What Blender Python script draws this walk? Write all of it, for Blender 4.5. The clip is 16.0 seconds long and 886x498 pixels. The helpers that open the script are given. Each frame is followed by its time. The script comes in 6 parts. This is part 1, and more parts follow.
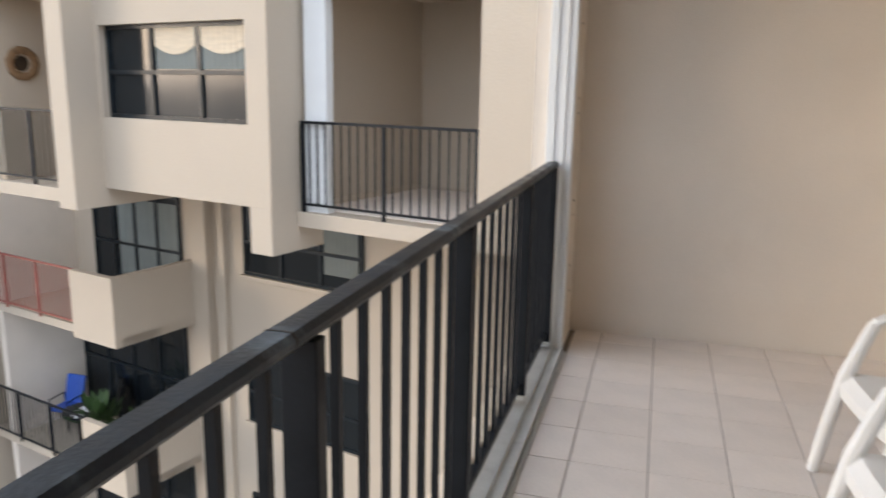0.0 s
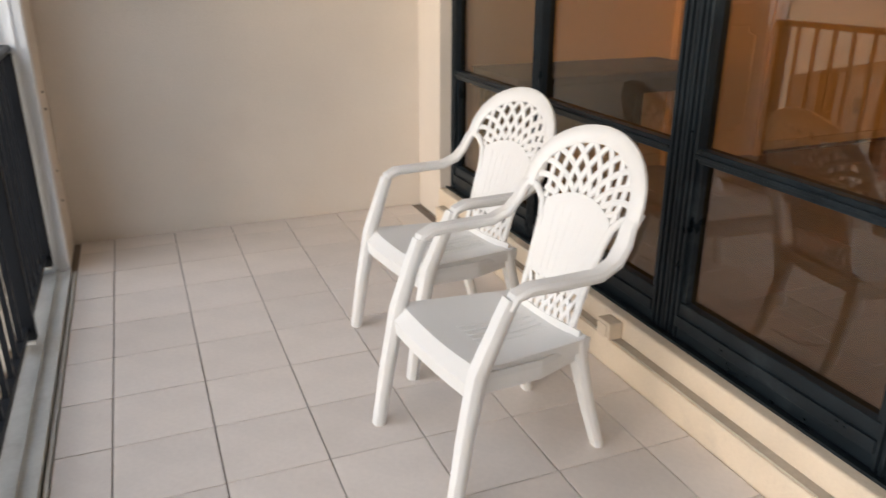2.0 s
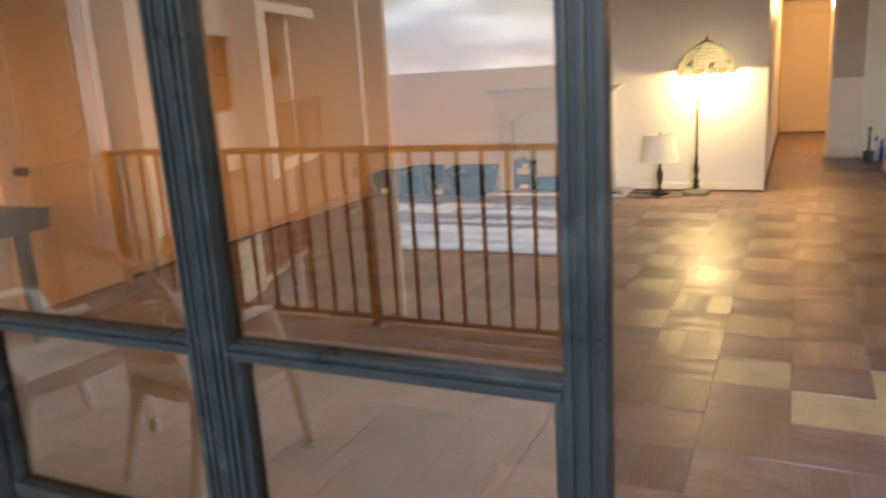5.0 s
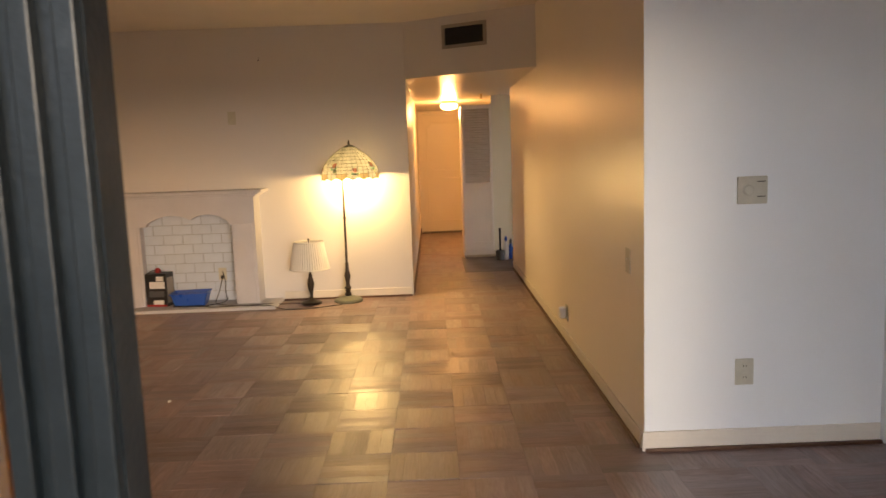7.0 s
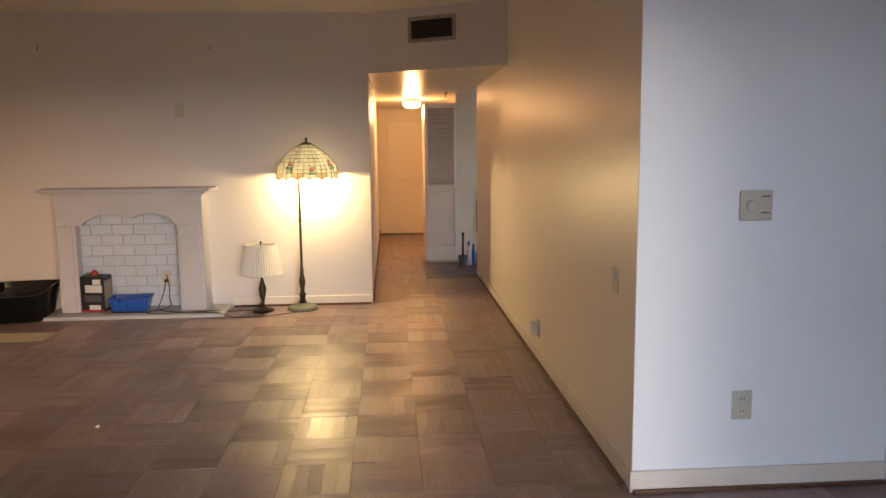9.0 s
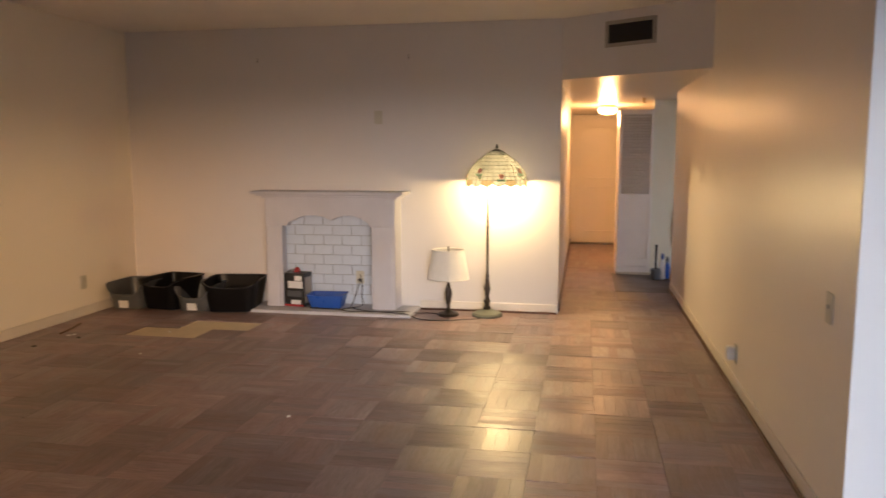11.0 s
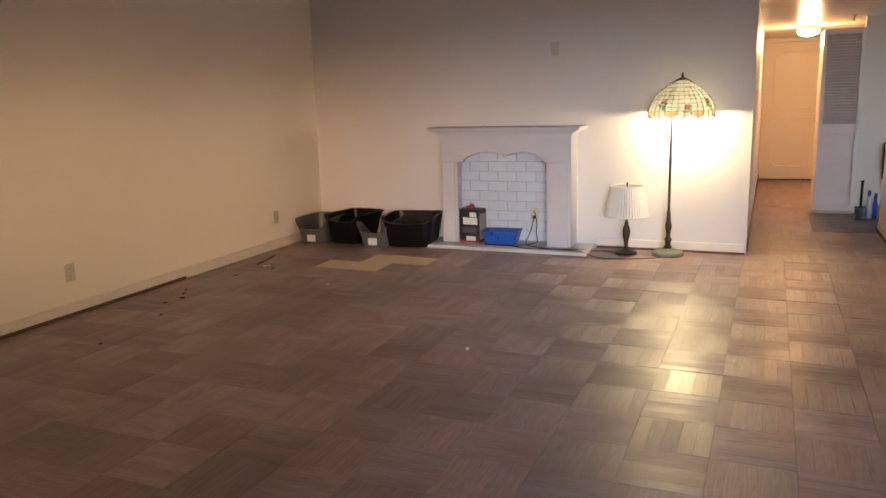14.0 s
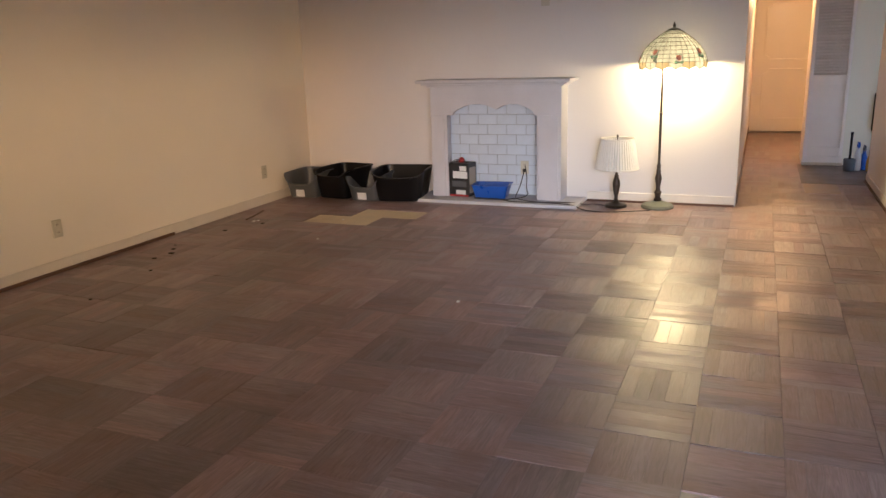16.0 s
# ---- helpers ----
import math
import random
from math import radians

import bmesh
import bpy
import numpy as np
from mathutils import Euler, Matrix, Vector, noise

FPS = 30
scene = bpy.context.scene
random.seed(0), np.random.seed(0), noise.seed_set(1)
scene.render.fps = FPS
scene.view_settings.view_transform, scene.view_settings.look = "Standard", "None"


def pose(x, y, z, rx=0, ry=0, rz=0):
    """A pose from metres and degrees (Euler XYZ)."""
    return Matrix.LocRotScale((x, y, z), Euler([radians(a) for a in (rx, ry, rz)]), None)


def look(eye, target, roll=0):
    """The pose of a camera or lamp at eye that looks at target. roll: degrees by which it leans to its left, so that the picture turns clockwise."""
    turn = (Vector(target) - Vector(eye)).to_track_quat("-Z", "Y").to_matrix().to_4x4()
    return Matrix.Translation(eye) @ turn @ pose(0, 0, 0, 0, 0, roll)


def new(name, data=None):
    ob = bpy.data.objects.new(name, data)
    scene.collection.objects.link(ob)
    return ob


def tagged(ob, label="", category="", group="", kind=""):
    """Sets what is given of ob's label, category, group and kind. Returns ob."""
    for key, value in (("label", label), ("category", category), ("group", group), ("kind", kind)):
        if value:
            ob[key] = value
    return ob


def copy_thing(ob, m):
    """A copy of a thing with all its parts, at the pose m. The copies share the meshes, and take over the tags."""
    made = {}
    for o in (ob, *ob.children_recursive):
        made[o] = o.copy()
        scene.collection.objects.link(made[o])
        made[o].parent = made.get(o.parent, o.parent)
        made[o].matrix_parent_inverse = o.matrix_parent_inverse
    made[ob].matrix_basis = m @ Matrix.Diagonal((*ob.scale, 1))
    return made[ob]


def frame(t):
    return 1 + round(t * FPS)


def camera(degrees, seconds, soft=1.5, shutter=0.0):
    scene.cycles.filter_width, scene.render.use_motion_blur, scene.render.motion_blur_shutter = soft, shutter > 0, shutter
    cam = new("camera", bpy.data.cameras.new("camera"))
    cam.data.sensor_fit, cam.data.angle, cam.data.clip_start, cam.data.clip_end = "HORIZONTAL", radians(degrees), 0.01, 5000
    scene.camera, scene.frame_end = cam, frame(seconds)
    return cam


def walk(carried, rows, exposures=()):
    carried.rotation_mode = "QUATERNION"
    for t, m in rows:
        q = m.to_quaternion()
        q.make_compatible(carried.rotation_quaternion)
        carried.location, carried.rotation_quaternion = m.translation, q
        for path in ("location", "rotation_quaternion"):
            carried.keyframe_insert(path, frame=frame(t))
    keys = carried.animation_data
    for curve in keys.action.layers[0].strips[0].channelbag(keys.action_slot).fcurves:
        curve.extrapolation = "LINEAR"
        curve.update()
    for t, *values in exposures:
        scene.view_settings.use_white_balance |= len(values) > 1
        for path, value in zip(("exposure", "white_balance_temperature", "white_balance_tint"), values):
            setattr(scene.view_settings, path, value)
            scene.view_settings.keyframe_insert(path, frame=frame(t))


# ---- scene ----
cam = camera(60.9, 16.0, soft=1.5, shutter=0.4)
# seconds, eye, target, roll
PATH = [
    (0, (0.261, 0.202, 1.444), (-0.275, 2.083, 1.026), 1.0),
    (0.5, (0.264, 0.289, 1.463), (0.076, 2.213, 0.951), 0.9),
    (1, (0.262, 0.464, 1.405), (0.450, 2.362, 0.804), 0.9),
    (1.5, (0.213, 0.5, 1.409), (0.695, 2.323, 0.742), 0.3),
    (2, (0.211, 0.505, 1.402), (0.912, 2.238, 0.689), 0.1),
    (2.5, (0.233, 0.485, 1.397), (1.116, 2.122, 0.661), -0.1),
    (3, (0.237, 0.471, 1.402), (1.278, 2.01, 0.662), -0.5),
    (3.5, (0.256, 0.457, 1.404), (1.49, 1.856, 0.683), -0.9),
    (4, (0.303, 0.431, 1.405), (1.75, 1.628, 0.717), -1.4),
    (4.5, (0.412, 0.365, 1.406), (2.012, 1.401, 0.799), -2.6),
    (5, (0.555, 0.288, 1.438), (2.312, 1.125, 0.974), -3.6),
    (5.2, (0.615, 0.261, 1.445), (2.423, 1.016, 1.039), -4.0),
    (7.3, (1.377, 0.334, 1.472), (3.36, 0.279, 1.22), -1.7),
    (7.5, (1.45, 0.335, 1.478), (3.434, 0.29, 1.235), -1.4),
    (8, (1.599, 0.369, 1.482), (3.58, 0.273, 1.226), -0.8),
    (8.2, (1.643, 0.377, 1.48), (3.621, 0.232, 1.218), -0.6),
    (10.3, (1.677, 0.351, 1.494), (3.656, 0.336, 1.208), 0.1),
    (10.5, (1.701, 0.345, 1.509), (3.68, 0.434, 1.233), 0.1),
    (11, (1.756, 0.345, 1.492), (3.707, 0.708, 1.247), 0.0),
    (11.5, (1.777, 0.372, 1.497), (3.687, 0.925, 1.287), 0.2),
    (12, (1.794, 0.386, 1.489), (3.675, 1.036, 1.287), -0.0),
    (12.5, (1.789, 0.4, 1.485), (3.647, 1.105, 1.261), -0.4),
    (13, (1.799, 0.402, 1.478), (3.631, 1.161, 1.221), -1.1),
    (13.5, (1.796, 0.41, 1.469), (3.61, 1.191, 1.155), -1.4),
    (14, (1.792, 0.417, 1.463), (3.589, 1.198, 1.065), -1.7),
    (14.5, (1.791, 0.418, 1.458), (3.582, 1.179, 0.997), -2.1),
    (15, (1.785, 0.422, 1.458), (3.576, 1.166, 0.969), -2.0),
    (15.5, (1.785, 0.424, 1.454), (3.573, 1.167, 0.952), -2.0),
    (16, (1.794, 0.422, 1.45), (3.576, 1.171, 0.936), -1.9),
]
EXPOSURES = [(0.0, 0.05, 6800, 10), (3.0, 0.1, 7000, 10), (4.0, 0.3, 7500, 10), (4.5, 0.75, 7100, 10), (5.0, 1.2, 6300, 7), (5.2, 1.2, 6300, 7), (7.3, 0.95, 7500, 12), (8.2, 0.95, 6600, 12), (10.3, 0.93, 5900, 11), (11.0, 1.05, 5900, 12), (11.5, 1.1, 5800, 11), (12.5, 1.15, 5400, 10), (13.5, 1.18, 5250, 10), (16.0, 1.18, 5100, 10)]
walk(cam, [(t, look(eye, target, roll)) for t, eye, target, roll in PATH], EXPOSURES)


# ---------------------------------------------------------------- world and light
SUN_ELEV, SUN_DIR = radians(9.0), Vector((-0.93, -0.36, 0.16))
world = bpy.data.worlds.new("dusk_sky")
scene.world = world
world.use_nodes = True
wn, wl = world.node_tree.nodes, world.node_tree.links
wn.clear()
w_out = wn.new("ShaderNodeOutputWorld")
w_bg = wn.new("ShaderNodeBackground")
w_sky = wn.new("ShaderNodeTexSky")
w_sky.sky_type = "NISHITA"
w_sky.sun_disc = False
w_sky.sun_elevation = SUN_ELEV
w_sky.sun_rotation = math.atan2(SUN_DIR.x, SUN_DIR.y)
w_sky.dust_density = 2.5
w_sky.air_density = 1.2
w_bg.inputs["Strength"].default_value = 0.15
# broken grey cloud over the clear sky, denser towards the horizon
w_co = wn.new("ShaderNodeTexCoord")
w_map = wn.new("ShaderNodeMapping")
w_map.inputs["Scale"].default_value = (1.6, 1.6, 7.0)
w_noise = wn.new("ShaderNodeTexNoise")
w_noise.inputs["Scale"].default_value = 2.2
w_noise.inputs["Detail"].default_value = 6.0
w_ramp = wn.new("ShaderNodeValToRGB")
w_ramp.color_ramp.elements[0].position = 0.42
w_ramp.color_ramp.elements[1].position = 0.6
w_ramp.color_ramp.elements[0].color = (0.55, 0.55, 0.55, 1)
w_ramp.color_ramp.elements[1].color = (0.95, 0.95, 0.95, 1)
w_mix = wn.new("ShaderNodeMixRGB")
wl.new(w_co.outputs["Generated"], w_map.inputs["Vector"])
# clouds with darker grey bellies
w_belly = wn.new("ShaderNodeTexNoise")
w_belly.inputs["Scale"].default_value = 3.4
w_belly.inputs["Detail"].default_value = 7.0
wl.new(w_map.outputs["Vector"], w_belly.inputs["Vector"])
w_grey = wn.new("ShaderNodeValToRGB")
w_grey.color_ramp.elements[0].position, w_grey.color_ramp.elements[0].color = 0.38, (7.4, 8.6, 11.0, 1)
w_grey.color_ramp.elements[1].position, w_grey.color_ramp.elements[1].color = 0.66, (15.2, 16.7, 19.6, 1)
wl.new(w_belly.outputs["Fac"], w_grey.inputs["Fac"])
wl.new(w_grey.outputs["Color"], w_mix.inputs[2])
wl.new(w_map.outputs["Vector"], w_noise.inputs["Vector"])
wl.new(w_noise.outputs["Fac"], w_ramp.inputs["Fac"])
wl.new(w_ramp.outputs["Color"], w_mix.inputs[0])
wl.new(w_sky.outputs["Color"], w_mix.inputs[1])
# the cloud deck darkens towards the horizon
w_sep = wn.new("ShaderNodeSeparateXYZ")
w_low = wn.new("ShaderNodeMapRange")
w_low.inputs["From Min"].default_value, w_low.inputs["From Max"].default_value = 0.0, 0.4
w_low.inputs["To Min"].default_value, w_low.inputs["To Max"].default_value = 1.1, 1.45
w_dim = wn.new("ShaderNodeVectorMath")
w_dim.operation = "SCALE"
wl.new(w_co.outputs["Generated"], w_sep.inputs[0])
wl.new(w_sep.outputs["Z"], w_low.inputs["Value"])
wl.new(w_low.outputs["Result"], w_dim.inputs["Scale"])
wl.new(w_mix.outputs["Color"], w_dim.inputs[0])
wl.new(w_dim.outputs[0], w_bg.inputs["Color"])
wl.new(w_bg.outputs["Background"], w_out.inputs["Surface"])
sun_data = bpy.data.lights.new("sun", "SUN")
sun_data.energy, sun_data.angle, sun_data.color = 1.4, radians(24), (1.0, 0.92, 0.84)
sun = new("sun", sun_data)
sun.matrix_world = look(SUN_DIR * 100, (0, 0, 0))


def bulb(name, place, watts, colour, radius):
    data = bpy.data.lights.new(name, "POINT")
    data.energy, data.color, data.shadow_soft_size = watts, colour, radius
    ob = new(name, data)
    ob.location = place
    return ob


# ---------------------------------------------------------------- materials
def shader(name, base, rough=0.6, metal=0.0, vary=0.06, scale=6.0, fine=80.0, bump=0.05, stain=0.0, stain_col=(0.3, 0.25, 0.2), spec=0.5, pieces="", piece_amount=0.12, stretch=(1, 1, 1), bump_dist=0.004, rvar=0.1):
    """Painted or raw surface: broad tone changes, fine grain, relief, optional stains and a change from piece to piece."""
    m = bpy.data.materials.new(name)
    m.use_nodes = True
    n, l = m.node_tree.nodes, m.node_tree.links
    p = n["Principled BSDF"]
    p.inputs["Metallic"].default_value = metal
    p.inputs["Specular IOR Level"].default_value = spec
    co = n.new("ShaderNodeTexCoord")
    mp = n.new("ShaderNodeMapping")
    mp.inputs["Scale"].default_value = stretch
    l.new(co.outputs["Object"], mp.inputs["Vector"])
    big = n.new("ShaderNodeTexNoise")
    big.inputs["Scale"].default_value = scale
    big.inputs["Detail"].default_value = 5.0
    small = n.new("ShaderNodeTexNoise")
    small.inputs["Scale"].default_value = fine
    small.inputs["Detail"].default_value = 4.0
    for t in (big, small):
        l.new(mp.outputs["Vector"], t.inputs["Vector"])
    add = n.new("ShaderNodeMath")
    add.operation = "MULTIPLY_ADD"
    l.new(small.outputs["Fac"], add.inputs[0])
    add.inputs[1].default_value = 0.45
    l.new(big.outputs["Fac"], add.inputs[2])
    rng = n.new("ShaderNodeMapRange")
    rng.inputs["From Min"].default_value, rng.inputs["From Max"].default_value = 0.45, 1.0
    rng.inputs["To Min"].default_value, rng.inputs["To Max"].default_value = 1.0 - vary, 1.0 + vary
    l.new(add.outputs[0], rng.inputs["Value"])
    val = rng.outputs["Result"]
    if pieces:
        src = n.new("ShaderNodeObjectInfo") if pieces == "object" else n.new("ShaderNodeNewGeometry")
        key = "Random" if pieces == "object" else "Random Per Island"
        pr = n.new("ShaderNodeMapRange")
        pr.inputs["To Min"].default_value, pr.inputs["To Max"].default_value = 1.0 - piece_amount, 1.0 + piece_amount
        l.new(src.outputs[key], pr.inputs["Value"])
        mul = n.new("ShaderNodeMath")
        mul.operation = "MULTIPLY"
        l.new(val, mul.inputs[0])
        l.new(pr.outputs["Result"], mul.inputs[1])
        val = mul.outputs[0]
    tone = n.new("ShaderNodeVectorMath")
    tone.operation = "SCALE"
    tone.inputs[0].default_value = base
    l.new(val, tone.inputs["Scale"])
    colour = tone.outputs[0]
    if stain > 0:
        st = n.new("ShaderNodeTexNoise")
        st.inputs["Scale"].default_value = scale * 0.55
        st.inputs["Detail"].default_value = 8.0
        st.inputs["Roughness"].default_value = 0.65
        l.new(mp.outputs["Vector"], st.inputs["Vector"])
        sr = n.new("ShaderNodeMapRange")
        sr.inputs["From Min"].default_value, sr.inputs["From Max"].default_value = 0.56, 0.72
        sr.inputs["To Min"].default_value, sr.inputs["To Max"].default_value = 0.0, stain
        l.new(st.outputs["Fac"], sr.inputs["Value"])
        mx = n.new("ShaderNodeMixRGB")
        mx.inputs[2].default_value = (*stain_col, 1)
        l.new(sr.outputs["Result"], mx.inputs[0])
        l.new(colour, mx.inputs[1])
        colour = mx.outputs["Color"]
    l.new(colour, p.inputs["Base Color"])
    rr = n.new("ShaderNodeMapRange")
    rr.inputs["From Min"].default_value, rr.inputs["From Max"].default_value = 0.3, 0.75
    rr.inputs["To Min"].default_value, rr.inputs["To Max"].default_value = max(0.02, rough - rvar), min(1.0, rough + rvar)
    l.new(big.outputs["Fac"], rr.inputs["Value"])
    l.new(rr.outputs["Result"], p.inputs["Roughness"])
    if bump > 0:
        b = n.new("ShaderNodeBump")
        b.inputs["Strength"].default_value = bump
        b.inputs["Distance"].default_value = bump_dist
        l.new(small.outputs["Fac"], b.inputs["Height"])
        l.new(b.outputs["Normal"], p.inputs["Normal"])
    return m


def pane_glass(name, tint, f0=0.108):
    """Tinted see-through body; the gloss grows towards grazing angles."""
    m = bpy.data.materials.new(name)
    m.use_nodes = True
    n, l = m.node_tree.nodes, m.node_tree.links
    n.clear()
    out = n.new("ShaderNodeOutputMaterial")
    body = n.new("ShaderNodeBsdfTransparent")
    body.inputs["Color"].default_value = (*tint, 1)
    gs = n.new("ShaderNodeBsdfGlossy")
    gs.inputs["Roughness"].default_value = 0.0
    gs.inputs["Color"].default_value = (0.86, 0.95, 1.0, 1)
    lw = n.new("ShaderNodeLayerWeight")
    lw.inputs["Blend"].default_value = 0.5
    pw = n.new("ShaderNodeMath")
    pw.operation = "POWER"
    pw.inputs[1].default_value = 5.0
    ma = n.new("ShaderNodeMath")
    ma.operation = "MULTIPLY_ADD"
    ma.inputs[1].default_value, ma.inputs[2].default_value = 1.0 - f0, f0
    mix = n.new("ShaderNodeMixShader")
    l.new(lw.outputs["Facing"], pw.inputs[0])
    l.new(pw.outputs[0], ma.inputs[0])
    l.new(ma.outputs[0], mix.inputs[0])
    l.new(body.outputs[0], mix.inputs[1])
    l.new(gs.outputs[0], mix.inputs[2])
    l.new(mix.outputs[0], out.inputs["Surface"])
    return m


def glow(name, colour, strength):
    m = bpy.data.materials.new(name)
    m.use_nodes = True
    p = m.node_tree.nodes["Principled BSDF"]
    p.inputs["Base Color"].default_value = (*colour, 1)
    p.inputs["Emission Color"].default_value = (*colour, 1)
    p.inputs["Emission Strength"].default_value = strength
    return m


M = {
    "stucco": shader("balcony_stucco", (0.74, 0.67, 0.585), 0.85, vary=0.05, scale=2.0, fine=140, bump=0.35, stain=0.10, stain_col=(0.40, 0.33, 0.27)),
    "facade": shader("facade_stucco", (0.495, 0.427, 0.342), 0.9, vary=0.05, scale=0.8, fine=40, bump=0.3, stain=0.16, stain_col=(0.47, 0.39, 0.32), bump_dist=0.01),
    "soffit": shader("balcony_ceiling", (0.78, 0.73, 0.66), 0.9, scale=2, fine=90, bump=0.3),
    "tile": shader("balcony_tile", (0.77, 0.70, 0.64), 0.42, vary=0.08, scale=4.0, fine=60, bump=0.12, stain=0.12, stain_col=(0.40, 0.34, 0.30), pieces="object", piece_amount=0.05),
    "grout": shader("tile_grout", (0.22, 0.18, 0.15), 0.9, vary=0.2, scale=8, fine=120, bump=0.3),
    "rail": shader("black_rail_paint", (0.010, 0.012, 0.015), 0.5, vary=0.25, scale=9, fine=120, bump=0.15, stain=0.12, stain_col=(0.05, 0.05, 0.055), spec=0.2),
    "vinyl": shader("white_vinyl", (0.78, 0.80, 0.80), 0.45, vary=0.03, scale=3, bump=0.03),
    "track": shader("aluminium_track", (0.60, 0.60, 0.57), 0.45, metal=0.2, vary=0.12, scale=8, fine=90, bump=0.1, stain=0.35, stain_col=(0.30, 0.28, 0.25)),
    "frame": shader("dark_bronze_frame", (0.010, 0.0155, 0.020), 0.36, metal=0.1, vary=0.3, scale=9, fine=120, bump=0.12, stain=0.35, stain_col=(0.08, 0.10, 0.115), spec=0.3),
    "curb": shader("curb_paint", (0.72, 0.61, 0.47), 0.75, vary=0.08, scale=5, fine=90, bump=0.4, stain=0.5, stain_col=(0.45, 0.39, 0.31)),
    "groove": shader("dirty_groove", (0.46, 0.40, 0.32), 0.9, vary=0.15, scale=6, fine=80, bump=0.4, stain=0.4, stain_col=(0.30, 0.26, 0.21)),
    "handrail": shader("worn_handrail_paint", (0.020, 0.027, 0.035), 0.42, vary=0.4, scale=7, fine=90, bump=0.3, stain=0.9, stain_col=(0.15, 0.19, 0.22), spec=0.3),
    "wall": shader("room_wall_paint", (0.87, 0.815, 0.715), 0.55, vary=0.025, scale=1.2, fine=150, bump=0.10, stain=0.05, stain_col=(0.6, 0.54, 0.48)),
    # darker, cooler copy of the wall paint: this wall's weaker light put into colour
    "wall_dim": shader("room_wall_dim_paint", (0.66, 0.635, 0.63), 0.55, vary=0.025, scale=1.2, fine=150, bump=0.10, stain=0.05, stain_col=(0.6, 0.55, 0.5)),
    "wall_gloss": shader("room_wall_gloss_paint", (0.83, 0.77, 0.69), 0.38, vary=0.03, scale=1.2, fine=120, bump=0.08, rvar=0.03),
    # bluer than the other walls: skylight put into the paint colour
    "nib": shader("nib_wall_skylit_paint", (0.84, 0.88, 0.92), 0.5, vary=0.02, scale=2, fine=150, bump=0.06, stain=0.06, stain_col=(0.62, 0.6, 0.58)),
    "ceiling_gloss": shader("hall_ceiling_gloss", (0.72, 0.66, 0.58), 0.3, vary=0.03, scale=3, fine=60, bump=0.03, rvar=0.02),
    "ceiling": shader("ceiling_paint", (0.80, 0.755, 0.69), 0.9, vary=0.03, scale=3, fine=160, bump=0.4),
    "base": shader("baseboard_paint", (0.72, 0.67, 0.60), 0.5, vary=0.06, scale=6, bump=0.1, stain=0.2, stain_col=(0.5, 0.42, 0.35)),
    "subfloor": shader("subfloor", (0.10, 0.065, 0.045), 0.8, vary=0.2, scale=5, fine=60, bump=0.3),
}
GLASS = pane_glass("bronze_tinted_glass", (0.92, 0.725, 0.49), 0.108)


# ---------------------------------------------------------------- mesh helpers
def solid(bm, a, b, m=None, bevel=0.0):
    """An axis-aligned block between the corners a and b, put into bm; m moves it."""
    lo = [min(p, q) for p, q in zip(a, b)]
    hi = [max(p, q) for p, q in zip(a, b)]
    vs = [bm.verts.new((x, y, z)) for x in (lo[0], hi[0]) for y in (lo[1], hi[1]) for z in (lo[2], hi[2])]
    fs = [bm.faces.new([vs[i] for i in q]) for q in ((0, 1, 3, 2), (4, 6, 7, 5), (0, 4, 5, 1), (2, 3, 7, 6), (0, 2, 6, 4), (1, 5, 7, 3))]
    if bevel > 0:
        es = list({e for f in fs for e in f.edges})
        r = bmesh.ops.bevel(bm, geom=es, offset=bevel, segments=2, affect="EDGES", profile=0.5)
        vs = list({v for f in r["faces"] for v in f.verts} | {v for v in vs if v.is_valid})
    if m is not None:
        for v in vs:
            v.co = m @ v.co
    return vs


def lathe(bm, profile, segs=24, m=None, cap=True):
    """A turned shape from (radius, height) pairs."""
    rings = []
    for r, z in profile:
        rings.append([bm.verts.new((r * math.cos(2 * math.pi * i / segs), r * math.sin(2 * math.pi * i / segs), z)) for i in range(segs)])
    for a, b in zip(rings, rings[1:]):
        for i in range(segs):
            bm.faces.new((a[i], a[(i + 1) % segs], b[(i + 1) % segs], b[i]))
    if cap:
        bm.faces.new(list(reversed(rings[0])))
        bm.faces.new(rings[-1])
    vs = [v for r in rings for v in r]
    if m is not None:
        for v in vs:
            v.co = m @ v.co
    return vs


def sweep(bm, points, width, height, segs=8, up=(0, 0, 1), power=4.0, closed=False, scale=None):
    """A bar with a rounded-rectangle section along points; width across, height along up."""
    pts = [Vector(p) for p in points]
    rings = []
    for i, p in enumerate(pts):
        a = pts[i - 1] if (i or closed) else pts[0]
        b = pts[(i + 1) % len(pts)] if (i < len(pts) - 1 or closed) else pts[-1]
        t = (b - a).normalized()
        side = t.cross(Vector(up))
        side = side.normalized() if side.length > 1e-4 else Vector((1, 0, 0))
        top = side.cross(t).normalized()
        k = scale[i] if scale else 1.0
        ring = []
        for j in range(segs):
            w = 2 * math.pi * (j + 0.5) / segs
            c, s = math.cos(w), math.sin(w)
            q = (abs(c) ** power + abs(s) ** power) ** (-1 / power)
            ring.append(bm.verts.new(p + side * (c * q * width / 2 * k) + top * (s * q * height / 2 * k)))
        rings.append(ring)
    pairs = list(zip(rings, rings[1:])) + ([(rings[-1], rings[0])] if closed else [])
    for a, b in pairs:
        for j in range(segs):
            bm.faces.new((a[j], a[(j + 1) % segs], b[(j + 1) % segs], b[j]))
    if not closed:
        bm.faces.new(list(reversed(rings[0])))
        bm.faces.new(rings[-1])


